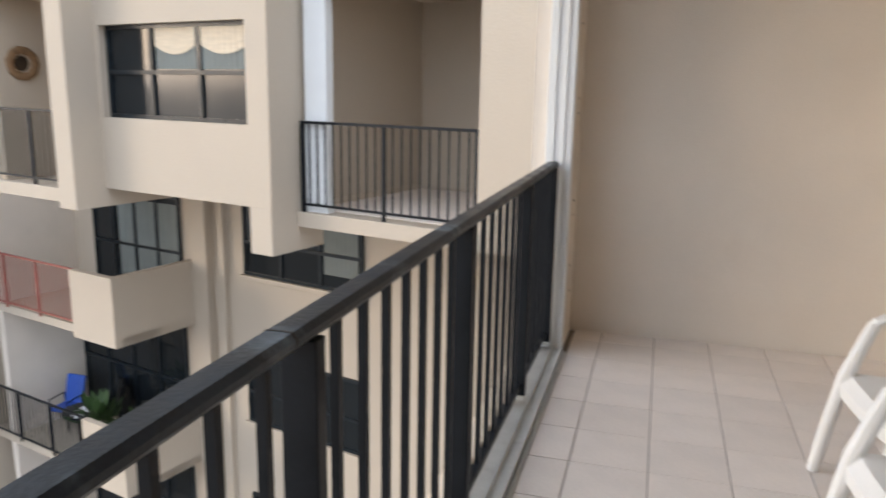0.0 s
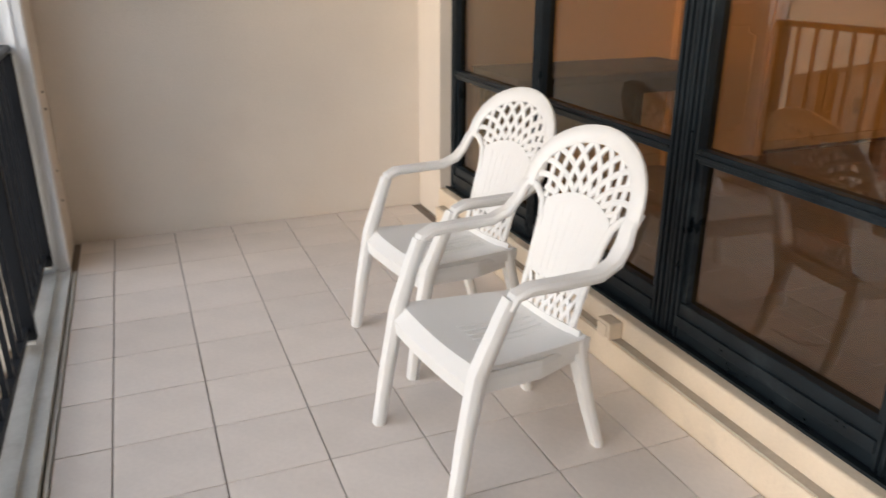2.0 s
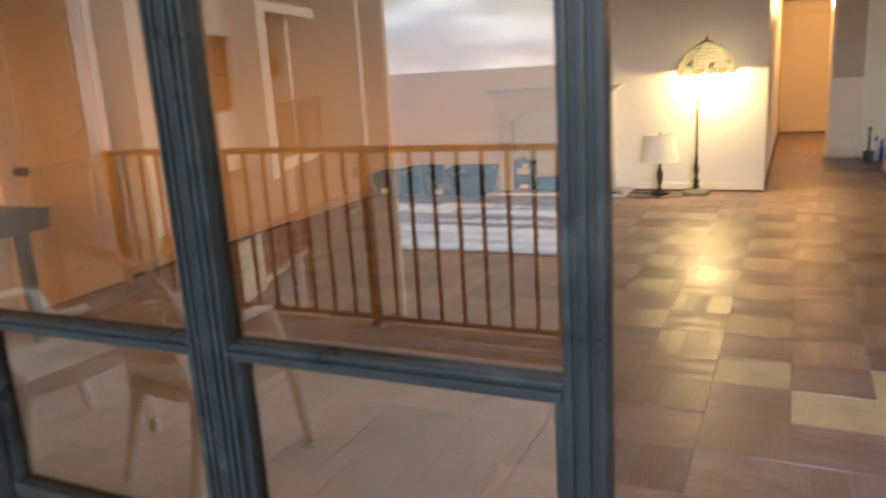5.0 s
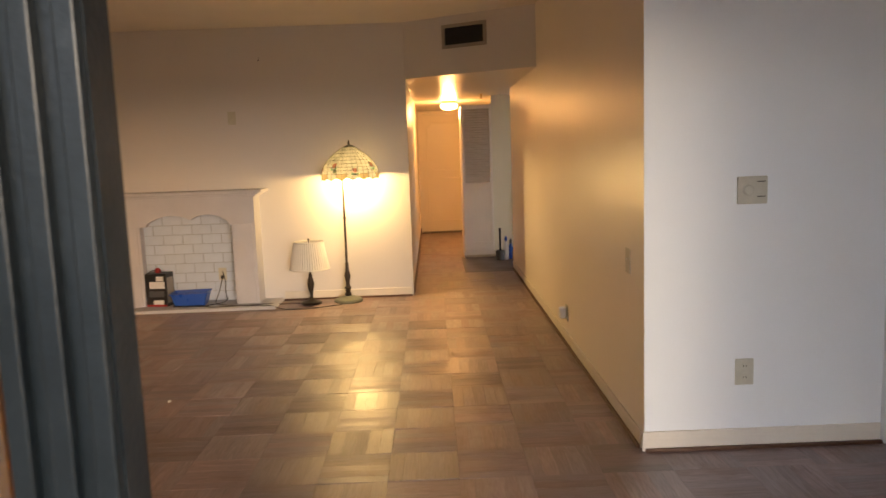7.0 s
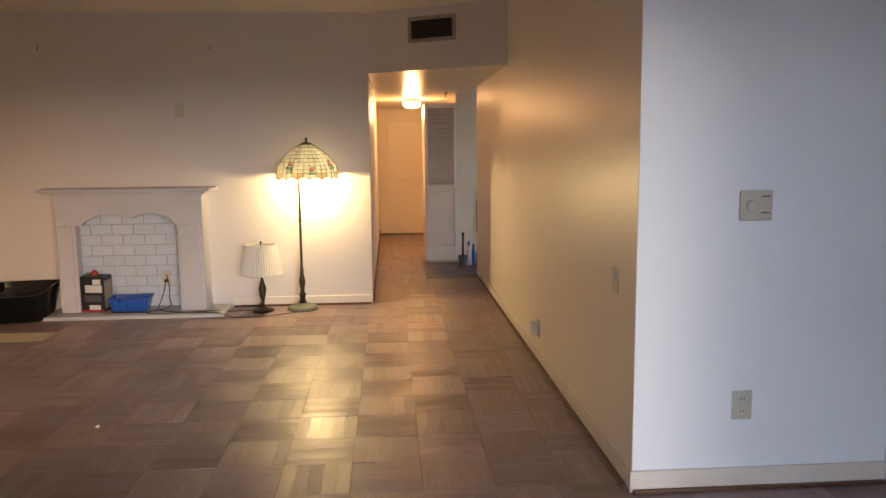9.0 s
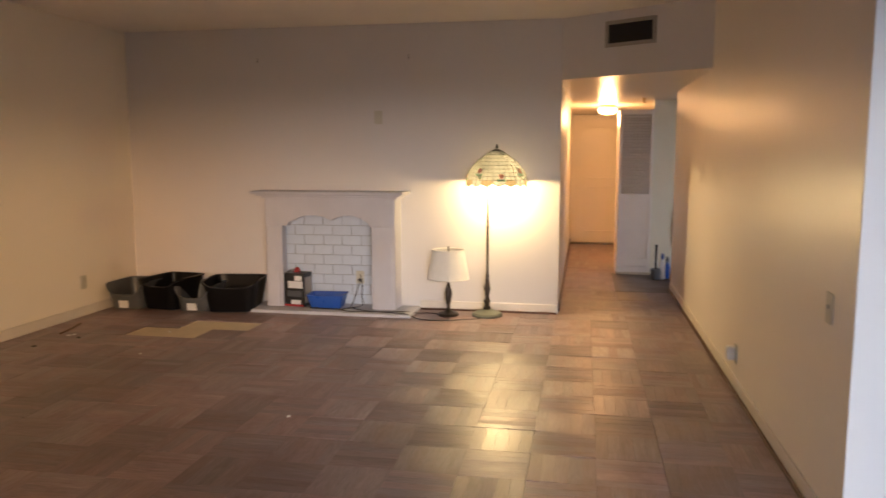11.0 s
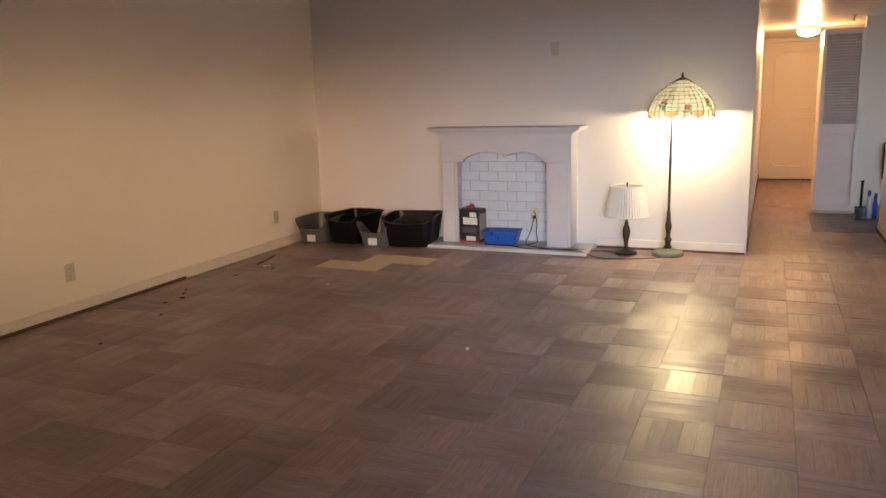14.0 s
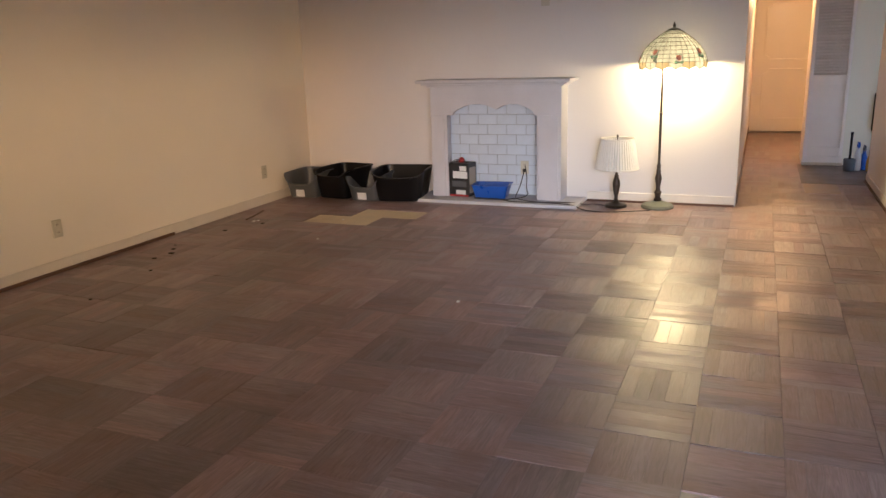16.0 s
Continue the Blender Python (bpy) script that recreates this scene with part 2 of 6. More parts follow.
def mesh_of(bm, name, material, smooth=False):
    bmesh.ops.recalc_face_normals(bm, faces=bm.faces)
    me = bpy.data.meshes.new(name)
    bm.to_mesh(me)
    bm.free()
    for mat in (material if isinstance(material, (list, tuple)) else [material]):
        me.materials.append(mat)
    if smooth:
        me.shade_smooth()
        me.set_sharp_from_angle(angle=radians(38))
    return me


def part(name, bm, material, parent, label="", smooth=False):
    """Links a bmesh as one mesh object under a thing or a part."""
    ob = new(name, mesh_of(bm, name, material, smooth))
    ob.parent = parent
    if label:
        ob["label"] = label
    return ob


def thing(name, label, category, at=None, group="", kind=""):
    ob = new(name)
    ob.empty_display_size = 0.05
    if at is not None:
        ob.matrix_world = at
    return tagged(ob, label, category, group, kind)


def structure(name, bm, material, label="", category="", smooth=False):
    ob = new(name, mesh_of(bm, name, material, smooth))
    return tagged(ob, label, category, kind="structure")


def block(name, a, b, material, label, category, bevel=0.0):
    bm = bmesh.new()
    solid(bm, a, b, bevel=bevel)
    return structure(name, bm, material, label, category)


# ---------------------------------------------------------------- structure: balcony
XG = 1.85            # plane of the glazing
ZF = 0.08            # room floor above the balcony floor
XW, YL, YR, ZC = 8.49, 4.70, -0.59, 2.665   # fireplace wall, long walls, ceiling
Y_NEAR = -2.2        # balcony end behind the walker
END_Y = 4.71
balcony_floor = block("floor_balcony", (-0.42, Y_NEAR, -0.2), (1.75, END_Y, -0.008), M["grout"], "grey-brown grouted concrete balcony slab under tiles", "floor")
block("wall_balcony_end", (-0.42, END_Y, -0.2), (1.95, END_Y + 0.2, 2.75), M["stucco"], "cream stucco end wall of the balcony", "wall")
block("wall_balcony_near", (-0.42, Y_NEAR - 0.2, -0.2), (1.95, Y_NEAR, 2.75), M["stucco"], "cream stucco wall closing the balcony", "wall")
block("ceiling_balcony", (-0.62, Y_NEAR - 0.2, 2.55), (1.75, END_Y + 0.2, 2.75), M["soffit"], "cream painted balcony ceiling slab", "ceiling")
block("wall_balcony_pier", (1.755, 4.37, 0.0), (1.95, END_Y - 0.002, 2.55), M["stucco"], "cream stucco pier beside the glazing", "wall")
block("wall_above_glazing", (1.75, Y_NEAR, 2.15), (1.95, 4.37, 2.75), M["stucco"], "cream stucco lintel over the glazing", "wall")
block("curb", (1.745, 0.52, -0.01), (1.93, 4.368, 0.19), M["curb"], "chipped cream painted curb under the glazing", "curb", bevel=0.008)
block("curb_ledge", (1.70, 0.54, -0.01), (1.743, 4.3, 0.105), M["curb"], "cream painted ledge along the curb", "curb", bevel=0.006)
block("curb_groove", (1.708, 0.56, 0.1052), (1.7435, 4.28, 0.112), M["groove"], "dirty grey-brown groove along the curb", "curb")
block("door_sill", (1.745, -1.48, -0.01), (1.99, 0.518, 0.12), M["track"], "worn metal sill of the sliding door", "sill", bevel=0.004)

# ---------------------------------------------------------------- structure: living room and hall
block("floor_room", (1.95, -3.2, -0.12), (14.3, YL, ZF - 0.012), M["subfloor"], "dark subfloor under the parquet", "floor")
block("ceiling_room", (1.90, -3.2, ZC), (XW + 0.12, YL + 0.1, ZC + 0.15), M["ceiling"], "off-white painted living room ceiling", "ceiling")
block("wall_north", (1.955, YL, -0.1), (XW + 0.12, YL + 0.15, ZC), M["wall"], "cream painted long wall of the living room", "wall")
block("wall_east", (XW, 0.55, -0.1), (XW + 0.12, YL, ZC), M["wall_dim"], "cream painted wall behind the fireplace", "wall")
def prism(name, corners, z0, z1, material, label, category):
    """An upright slab over a many-cornered footprint."""
    bm = bmesh.new()
    lo = [bm.verts.new((x, y, z0)) for x, y in corners]
    hi = [bm.verts.new((x, y, z1)) for x, y in corners]
    bm.faces.new(lo)
    bm.faces.new(list(reversed(hi)))
    for k in range(len(corners)):
        q = (k + 1) % len(corners)
        bm.faces.new((lo[k], hi[k], hi[q], lo[q]))
    return structure(name, bm, material, label, category)


# the wall over the hall opening runs aslant from the fireplace wall to the south wall
XS = 7.80
prism("wall_east_header", [(XW, 0.548), (XS, YR + 0.001), (XW + 0.12, YR + 0.001), (XW + 0.12, 0.548)], 2.151, ZC, M["wall_dim"], "cream painted slanting wall above the hall opening", "wall")
prism("ceiling_hall_front", [(XW, 0.548), (XS, YR + 0.001), (XW + 0.12, YR + 0.001), (XW + 0.12, 0.548)], 2.147, 2.1505, M["ceiling_gloss"], "glossy off-white soffit of the hall opening", "ceiling")
block("wall_south", (4.54, YR - 0.12, -0.1), (10.0, YR, ZC), M["wall_gloss"], "glossy cream painted wall running into the hall", "wall")
block("wall_nib", (4.535, -1.67, -0.1), (4.62, YR - 0.001, ZC), M["nib"], "white painted wall end with thermostat and outlet", "wall")
block("wall_dining", (4.62, -3.2, -0.1), (4.74, -1.67, ZC), M["wall"], "cream painted wall of the dining side", "wall")
block("wall_dining_south", (1.955, -3.32, -0.1), (4.74, -3.2, ZC), M["wall"], "cream painted wall closing the dining side", "wall")
# unseen wall; its end at y -1.48 is set by the daylight let in
block("wall_west_low", (1.955, -3.2, -0.1), (2.03, -1.48, 2.15), M["wall"], "unseen cream painted wall beside the glazing, limiting the daylight", "wall")
block("wall_west_high", (1.955, -3.2, 2.15), (2.03, YL, ZC), M["wall"], "cream painted wall above the glazing", "wall")
# hall
block("ceiling_hall", (XW + 0.12, -2.2, 2.147), (14.4, 0.67, 2.3), M["ceiling_gloss"], "off-white low hall ceiling", "ceiling")
block("wall_hall_north", (XW + 0.121, 0.551, -0.1), (14.3, 0.67, 2.147), M["wall_gloss"], "warm cream hall wall", "wall")
block("wall_hall_end", (14.25, -2.2, -0.1), (14.4, 0.551, 2.147), M["wall_gloss"], "cream hall end wall round the entry door", "wall")
block("wall_hall_south", (10.6, -1.9, -0.1), (14.25, -1.78, 2.147), M["wall"], "pale yellow hall side wall", "wall")
block("wall_kitchen", (9.9, -2.2, -0.1), (10.02, YR - 0.121, 2.147), M["wall"], "pale wall at the kitchen side", "wall")

# ---------------------------------------------------------------- further materials
M.update({
    "plastic": shader("white_resin", (0.80, 0.80, 0.78), 0.38, vary=0.02, scale=5, fine=200, bump=0.05, stain=0.06, stain_col=(0.66, 0.64, 0.6)),
    "dark_glass": shader("dark_window_glass", (0.012, 0.016, 0.019), 0.06, vary=0.1, scale=0.6, bump=0.0, spec=0.28),
    "swag": shader("cream_curtain", (0.62, 0.53, 0.40), 0.8, vary=0.12, scale=5, bump=0.2, stretch=(1, 1, 6)),
    "curtain": shader("window_curtain", (0.17, 0.19, 0.18), 0.8, vary=0.1, scale=4, bump=0.2),
    "red_rail": shader("faded_red_rail", (0.30, 0.09, 0.07), 0.5, vary=0.2, scale=6, bump=0.1),
    "blue": shader("blue_plastic", (0.018, 0.085, 0.42), 0.35, vary=0.06, scale=8, bump=0.03),
    "grey_bin": shader("grey_plastic", (0.085, 0.092, 0.10), 0.42, vary=0.08, scale=8, bump=0.05),
    "black_bin": shader("black_plastic", (0.004, 0.004, 0.005), 0.4, vary=0.1, scale=8, bump=0.05, spec=0.22),
    "paper": shader("paper_label", (0.72, 0.73, 0.74), 0.7, vary=0.04, scale=20, bump=0.05),
    "black_card": shader("black_printed_card", (0.02, 0.02, 0.022), 0.4, vary=0.15, scale=12, bump=0.05),
    "red_card": shader("red_printed_card", (0.35, 0.03, 0.03), 0.5, vary=0.1, scale=12, bump=0.05),
    "bronze": shader("aged_bronze", (0.055, 0.042, 0.032), 0.42, metal=0.6, vary=0.25, scale=14, bump=0.1),
    "verdigris": shader("verdigris_base", (0.16, 0.17, 0.14), 0.5, metal=0.3, vary=0.3, scale=18, bump=0.15),
    # white stone and brick toned grey-blue, with the cool daylight put into the colour
    "stone": shader("daylit_white_stone", (0.54, 0.54, 0.59), 0.6, vary=0.05, scale=5, fine=90, bump=0.2, stain=0.25, stain_col=(0.58, 0.53, 0.52)),
    "brick": shader("daylit_white_brick", (0.56, 0.63, 0.74), 0.5, vary=0.04, scale=9, fine=120, bump=0.15, pieces="object", piece_amount=0.03),
    "mortar": shader("grey_mortar", (0.30, 0.32, 0.35), 0.9, vary=0.1, scale=12, bump=0.3),
    "linen": shader("pleated_linen", (0.78, 0.76, 0.70), 0.85, vary=0.03, scale=20, fine=300, bump=0.1),
    "plate": shader("ivory_plate", (0.55, 0.53, 0.45), 0.4, vary=0.05, scale=20, bump=0.02),
    "slot": shader("dark_slot", (0.02, 0.018, 0.015), 0.6, bump=0.0),
    "vent": shader("painted_vent_frame", (0.33, 0.30, 0.26), 0.5, vary=0.1, scale=10, bump=0.05),
    "vent_dark": shader("dark_vent_slat", (0.05, 0.045, 0.042), 0.7, vary=0.2, scale=14, bump=0.1),
    "door": shader("cream_door_paint", (0.74, 0.66, 0.54), 0.4, vary=0.03, scale=3, bump=0.04),
    "louvre": shader("white_louvre_paint", (0.80, 0.74, 0.66), 0.5, vary=0.04, scale=5, bump=0.05),
    "yellow_wall": shader("pale_yellow_paint", (0.76, 0.71, 0.56), 0.5, vary=0.03, scale=2, bump=0.06),
    "brass": shader("brass", (0.55, 0.38, 0.16), 0.3, metal=0.9, vary=0.1, scale=20, bump=0.02),
    "ochre": shader("ochre_plastic", (0.55, 0.36, 0.06), 0.4, vary=0.05, scale=9, bump=0.02),
    "wreath": shader("woven_wreath", (0.22, 0.13, 0.065), 0.8, vary=0.4, scale=25, fine=90, bump=0.5),
    "cable": shader("dark_cable", (0.025, 0.022, 0.02), 0.5, bump=0.0),
    "bare": shader("bare_adhesive_floor", (0.60, 0.51, 0.35), 0.5, vary=0.15, scale=6, fine=60, bump=0.15, stain=0.4, stain_col=(0.36, 0.30, 0.22)),
    "worn_piece": shader("worn_floor_piece", (0.30, 0.22, 0.16), 0.45, vary=0.15, scale=7, bump=0.1),
    "slate": shader("dark_floor_tile", (0.085, 0.06, 0.048), 0.4, vary=0.2, scale=4, bump=0.1),
    "lead": shader("lead_came", (0.03, 0.025, 0.02), 0.5, metal=0.4, bump=0.0),
    "table": shader("dark_table_stain", (0.012, 0.010, 0.009), 0.5, vary=0.2, scale=6, bump=0.08, spec=0.2),
    "leaf": shader("potted_leaves", (0.05, 0.10, 0.03), 0.6, vary=0.3, scale=12, bump=0.0),
    "sand": shader("beach_sand", (0.15, 0.12, 0.09), 0.95, vary=0.15, scale=0.15, fine=3.0, bump=0.3, bump_dist=0.05),
    "strip": shader("stained_quarter_round", (0.10, 0.045, 0.025), 0.5, vary=0.25, scale=5, bump=0.1),
})


def parquet_material():
    m = bpy.data.materials.new("worn_oak_parquet")
    m.use_nodes = True
    n, l = m.node_tree.nodes, m.node_tree.links
    p = n["Principled BSDF"]
    co = n.new("ShaderNodeTexCoord")
    info = n.new("ShaderNodeObjectInfo")
    geo = n.new("ShaderNodeNewGeometry")
    # one random number for each strip of each square
    pair = n.new("ShaderNodeCombineXYZ")
    l.new(info.outputs["Random"], pair.inputs[0])
    l.new(geo.outputs["Random Per Island"], pair.inputs[1])
    big = n.new("ShaderNodeVectorMath")
    big.operation = "SCALE"
    big.inputs["Scale"].default_value = 91.7
    l.new(pair.outputs[0], big.inputs[0])
    white = n.new("ShaderNodeTexWhiteNoise")
    white.noise_dimensions = "3D"
    l.new(big.outputs[0], white.inputs["Vector"])
    wsep = n.new("ShaderNodeSeparateColor")
    l.new(white.outputs["Color"], wsep.inputs[0])
    shift = n.new("ShaderNodeVectorMath")
    shift.operation = "MULTIPLY_ADD"
    l.new(white.outputs["Color"], shift.inputs[0])
    shift.inputs[1].default_value = (37, 53, 11)
    l.new(co.outputs["Object"], shift.inputs[2])
    mp = n.new("ShaderNodeMapping")
    mp.inputs["Scale"].default_value = (1.3, 15.0, 4.0)
    l.new(shift.outputs[0], mp.inputs["Vector"])
    grain = n.new("ShaderNodeTexNoise")
    grain.inputs["Scale"].default_value = 3.2
    grain.inputs["Detail"].default_value = 7.0
    grain.inputs["Roughness"].default_value = 0.6
    grain.inputs["Distortion"].default_value = 2.2
    l.new(mp.outputs[0], grain.inputs["Vector"])
    wear = n.new("ShaderNodeTexNoise")
    wear.inputs["Scale"].default_value = 1.1
    wear.inputs["Detail"].default_value = 5.0
    wear.inputs["Roughness"].default_value = 0.55
    l.new(geo.outputs["Position"], wear.inputs["Vector"])
    ramp = n.new("ShaderNodeValToRGB")
    e = ramp.color_ramp.elements
    e[0].position, e[0].color = 0.22, (0.142, 0.098, 0.100, 1)
    e[1].position, e[1].color = 0.78, (0.318, 0.240, 0.246, 1)
    l.new(grain.outputs["Fac"], ramp.inputs["Fac"])
    # some strips lean to red, some to grey
    lean = n.new("ShaderNodeMixRGB")
    lean.blend_type = "MULTIPLY"
    lean.inputs[0].default_value = 1.0
    hue = n.new("ShaderNodeValToRGB")
    h = hue.color_ramp.elements
    h[0].position, h[0].color = 0.1, (1.06, 0.97, 0.94, 1)
    h[1].position, h[1].color = 0.9, (0.97, 1.03, 1.06, 1)
    l.new(wsep.outputs[1], hue.inputs["Fac"])
    l.new(ramp.outputs["Color"], lean.inputs[1])
    l.new(hue.outputs["Color"], lean.inputs[2])
    tone = n.new("ShaderNodeMapRange")
    tone.inputs["To Min"].default_value, tone.inputs["To Max"].default_value = 0.88, 1.12
    l.new(wsep.outputs[0], tone.inputs["Value"])
    sq = n.new("ShaderNodeMapRange")
    sq.inputs["To Min"].default_value, sq.inputs["To Max"].default_value = 0.72, 1.24
    l.new(info.outputs["Random"], sq.inputs["Value"])
    wr = n.new("ShaderNodeMapRange")
    wr.inputs["From Min"].default_value, wr.inputs["From Max"].default_value = 0.3, 0.7
    wr.inputs["To Min"].default_value, wr.inputs["To Max"].default_value = 0.74, 1.28
    l.new(wear.outputs["Fac"], wr.inputs["Value"])
    mul = n.new("ShaderNodeMath")
    mul.operation = "MULTIPLY"
    l.new(tone.outputs[0], mul.inputs[0])
    l.new(sq.outputs[0], mul.inputs[1])
    mul2 = n.new("ShaderNodeMath")
    mul2.operation = "MULTIPLY"
    l.new(mul.outputs[0], mul2.inputs[0])
    l.new(wr.outputs[0], mul2.inputs[1])
    sc = n.new("ShaderNodeVectorMath")
    sc.operation = "SCALE"
    l.new(lean.outputs["Color"], sc.inputs[0])
    l.new(mul2.outputs[0], sc.inputs["Scale"])
    blot = n.new("ShaderNodeTexNoise")
    blot.inputs["Scale"].default_value = 3.6
    blot.inputs["Detail"].default_value = 7.0
    blot.inputs["Roughness"].default_value = 0.65
    l.new(geo.outputs["Position"], blot.inputs["Vector"])
    br = n.new("ShaderNodeMapRange")
    br.inputs["From Min"].default_value, br.inputs["From Max"].default_value = 0.5, 0.7
    br.inputs["To Max"].default_value = 0.55
    l.new(blot.outputs["Fac"], br.inputs["Value"])
    worn = n.new("ShaderNodeMixRGB")
    worn.inputs[2].default_value = (0.155, 0.082, 0.066, 1)
    l.new(br.outputs[0], worn.inputs[0])
    l.new(sc.outputs[0], worn.inputs[1])
    l.new(worn.outputs[0], p.inputs["Base Color"])
    # the varnish is rubbed dull in places
    rr = n.new("ShaderNodeMapRange")
    rr.inputs["From Min"].default_value, rr.inputs["From Max"].default_value = 0.3, 0.7
    rr.inputs["To Min"].default_value, rr.inputs["To Max"].default_value = 0.31, 0.44
    l.new(wear.outputs["Fac"], rr.inputs["Value"])
    gloss = n.new("ShaderNodeMath")
    gloss.operation = "MULTIPLY_ADD"
    l.new(wsep.outputs[2], gloss.inputs[0])
    gloss.inputs[1].default_value = 0.10
    l.new(rr.outputs[0], gloss.inputs[2])
    l.new(gloss.outputs[0], p.inputs["Roughness"])
    p.inputs["Specular IOR Level"].default_value = 0.75
    # the gloss spreads across the grain
    across = n.new("ShaderNodeVectorTransform")
    across.vector_type, across.convert_from, across.convert_to = "VECTOR", "OBJECT", "WORLD"
    across.inputs[0].default_value = (0, 1, 0)
    l.new(across.outputs[0], p.inputs["Tangent"])
    p.inputs["Anisotropic"].default_value = 0.3
    b = n.new("ShaderNodeBump")
    b.inputs["Strength"].default_value, b.inputs["Distance"].default_value = 0.35, 0.002
    l.new(grain.outputs["Fac"], b.inputs["Height"])
    l.new(b.outputs[0], p.inputs["Normal"])
    return m


def stained_glass(name, colour):
    m = bpy.data.materials.new(name)
    m.use_nodes = True
    n, l = m.node_tree.nodes, m.node_tree.links
    n.clear()
    out = n.new("ShaderNodeOutputMaterial")
    mix = n.new("ShaderNodeMixShader")
    mix.inputs[0].default_value = 0.45
    tr = n.new("ShaderNodeBsdfTranslucent")
    df = n.new("ShaderNodeBsdfDiffuse")
    no = n.new("ShaderNodeTexNoise")
    no.inputs["Scale"].default_value = 18
    no.inputs["Detail"].default_value = 3
    rp = n.new("ShaderNodeValToRGB")
    rp.color_ramp.elements[0].position, rp.color_ramp.elements[1].position = 0.3, 0.7
    rp.color_ramp.elements[0].color = (*[c * 0.7 for c in colour], 1)
    rp.color_ramp.elements[1].color = (*colour, 1)
    co = n.new("ShaderNodeTexCoord")
    l.new(co.outputs["Object"], no.inputs["Vector"])
    l.new(no.outputs["Fac"], rp.inputs["Fac"])
    l.new(rp.outputs["Color"], tr.inputs["Color"])
    l.new(rp.outputs["Color"], df.inputs["Color"])
    l.new(tr.outputs[0], mix.inputs[1])
    l.new(df.outputs[0], mix.inputs[2])
    l.new(mix.outputs[0], out.inputs["Surface"])
    return m


def sea_material():
    m = shader("sea_water", (0.07, 0.115, 0.14), 0.4, spec=0.2, vary=0.55, scale=0.16, fine=0.8, bump=0.6, bump_dist=0.5, stretch=(1.6, 0.35, 1))
    n, l = m.node_tree.nodes, m.node_tree.links
    p = n["Principled BSDF"]
    # foam on the breakers near the beach
    geo = n.new("ShaderNodeNewGeometry")
    sep = n.new("ShaderNodeSeparateXYZ")
    l.new(geo.outputs["Position"], sep.inputs[0])
    wm = n.new("ShaderNodeMapping")
    wm.inputs["Scale"].default_value = (0.24, 0.018, 1)
    wm.inputs["Rotation"].default_value = (0, 0, 0.12)
    l.new(geo.outputs["Position"], wm.inputs["Vector"])
    wav = n.new("ShaderNodeTexNoise")
    wav.inputs["Scale"].default_value = 1.0
    wav.inputs["Detail"].default_value = 9.0
    wav.inputs["Roughness"].default_value = 0.62
    wav.inputs["Distortion"].default_value = 0.6
    l.new(wm.outputs[0], wav.inputs["Vector"])
    near = n.new("ShaderNodeMapRange")
    near.inputs["From Min"].default_value, near.inputs["From Max"].default_value = -170.0, -70.0
    l.new(sep.outputs["X"], near.inputs["Value"])
    th = n.new("ShaderNodeMath")
    th.operation = "MULTIPLY"
    l.new(near.outputs[0], th.inputs[0])
    l.new(wav.outputs["Fac"], th.inputs[1])
    st = n.new("ShaderNodeMapRange")
    st.inputs["From Min"].default_value, st.inputs["From Max"].default_value = 0.43, 0.53
    l.new(th.outputs[0], st.inputs["Value"])
    old = p.inputs["Base Color"].links[0].from_socket
    mx = n.new("ShaderNodeMixRGB")
    mx.inputs[2].default_value = (0.62, 0.64, 0.66, 1)
    l.new(st.outputs[0], mx.inputs[0])
    l.new(old, mx.inputs[1])
    l.new(mx.outputs[0], p.inputs["Base Color"])
    return m


M["parquet"] = parquet_material()
M["sea"] = sea_material()
M["pearl"] = stained_glass("pearl_stained_glass", (0.165, 0.175, 0.175))
M["rose"] = stained_glass("rose_stained_glass", (0.98, 0.46, 0.36))
M["green"] = stained_glass("green_stained_glass", (0.48, 0.80, 0.58))
M["bud"] = stained_glass("bud_stained_glass", (0.8, 0.9, 0.65))
M["amber"] = stained_glass("amber_stained_glass", (0.15, 0.125, 0.085))

# ---------------------------------------------------------------- lamps that the place has
LAMP = pose(8.31, 1.165, ZF)
SHADE = pose(8.232, 1.082, ZF)
bulb("lamp_bulb", SHADE @ Vector((0.08, 0.03, 1.142)), 14.5, (1.0, 0.66, 0.26), 0.022)
bulb("lamp_bulb_second", SHADE @ Vector((0.08, -0.03, 1.142)), 14.5, (1.0, 0.66, 0.26), 0.022)
bulb("hall_bulb", (11.95, 0.06, 1.985), 25, (1.0, 0.50, 0.17), 0.1)

# ---------------------------------------------------------------- outdoors
block("ground", (-62, -400, -17), (60, 400, -15.2), M["sand"], "wet brown beach sand below the building", "beach")
bm = bmesh.new()
vs = [bm.verts.new(c) for c in ((-4500, -4500, -15.1), (-59, -4500, -15.1), (-59, 4500, -15.1), (-4500, 4500, -15.1))]
bm.faces.new(vs)
structure("water", bm, M["sea"], "grey-green sea with white breakers", "sea")

FA = radians(74.8)
FAC = Matrix(((-math.sin(FA), -math.cos(FA), 0, -1.47), (math.cos(FA), -math.sin(FA), 0, 7.53), (0, 0, 1, 0), (0, 0, 0, 1)))   # x along the facade, y outwards
building = thing("apartment_building", "cream stucco apartment building with recessed balconies", "building", FAC)


def fpart(name, boxes, material, parent=building, label="", bevel=0.0):
    b = bmesh.new()
    for lo, hi in boxes:
        solid(b, lo, hi, bevel=bevel)
    return part(name, b, material, parent, label)


ST = 2.75
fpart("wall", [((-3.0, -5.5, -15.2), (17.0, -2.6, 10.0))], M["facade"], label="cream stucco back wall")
fpart("roof", [((-3.1, -5.6, 10.0), (17.2, 0.9, 10.3))], M["facade"])


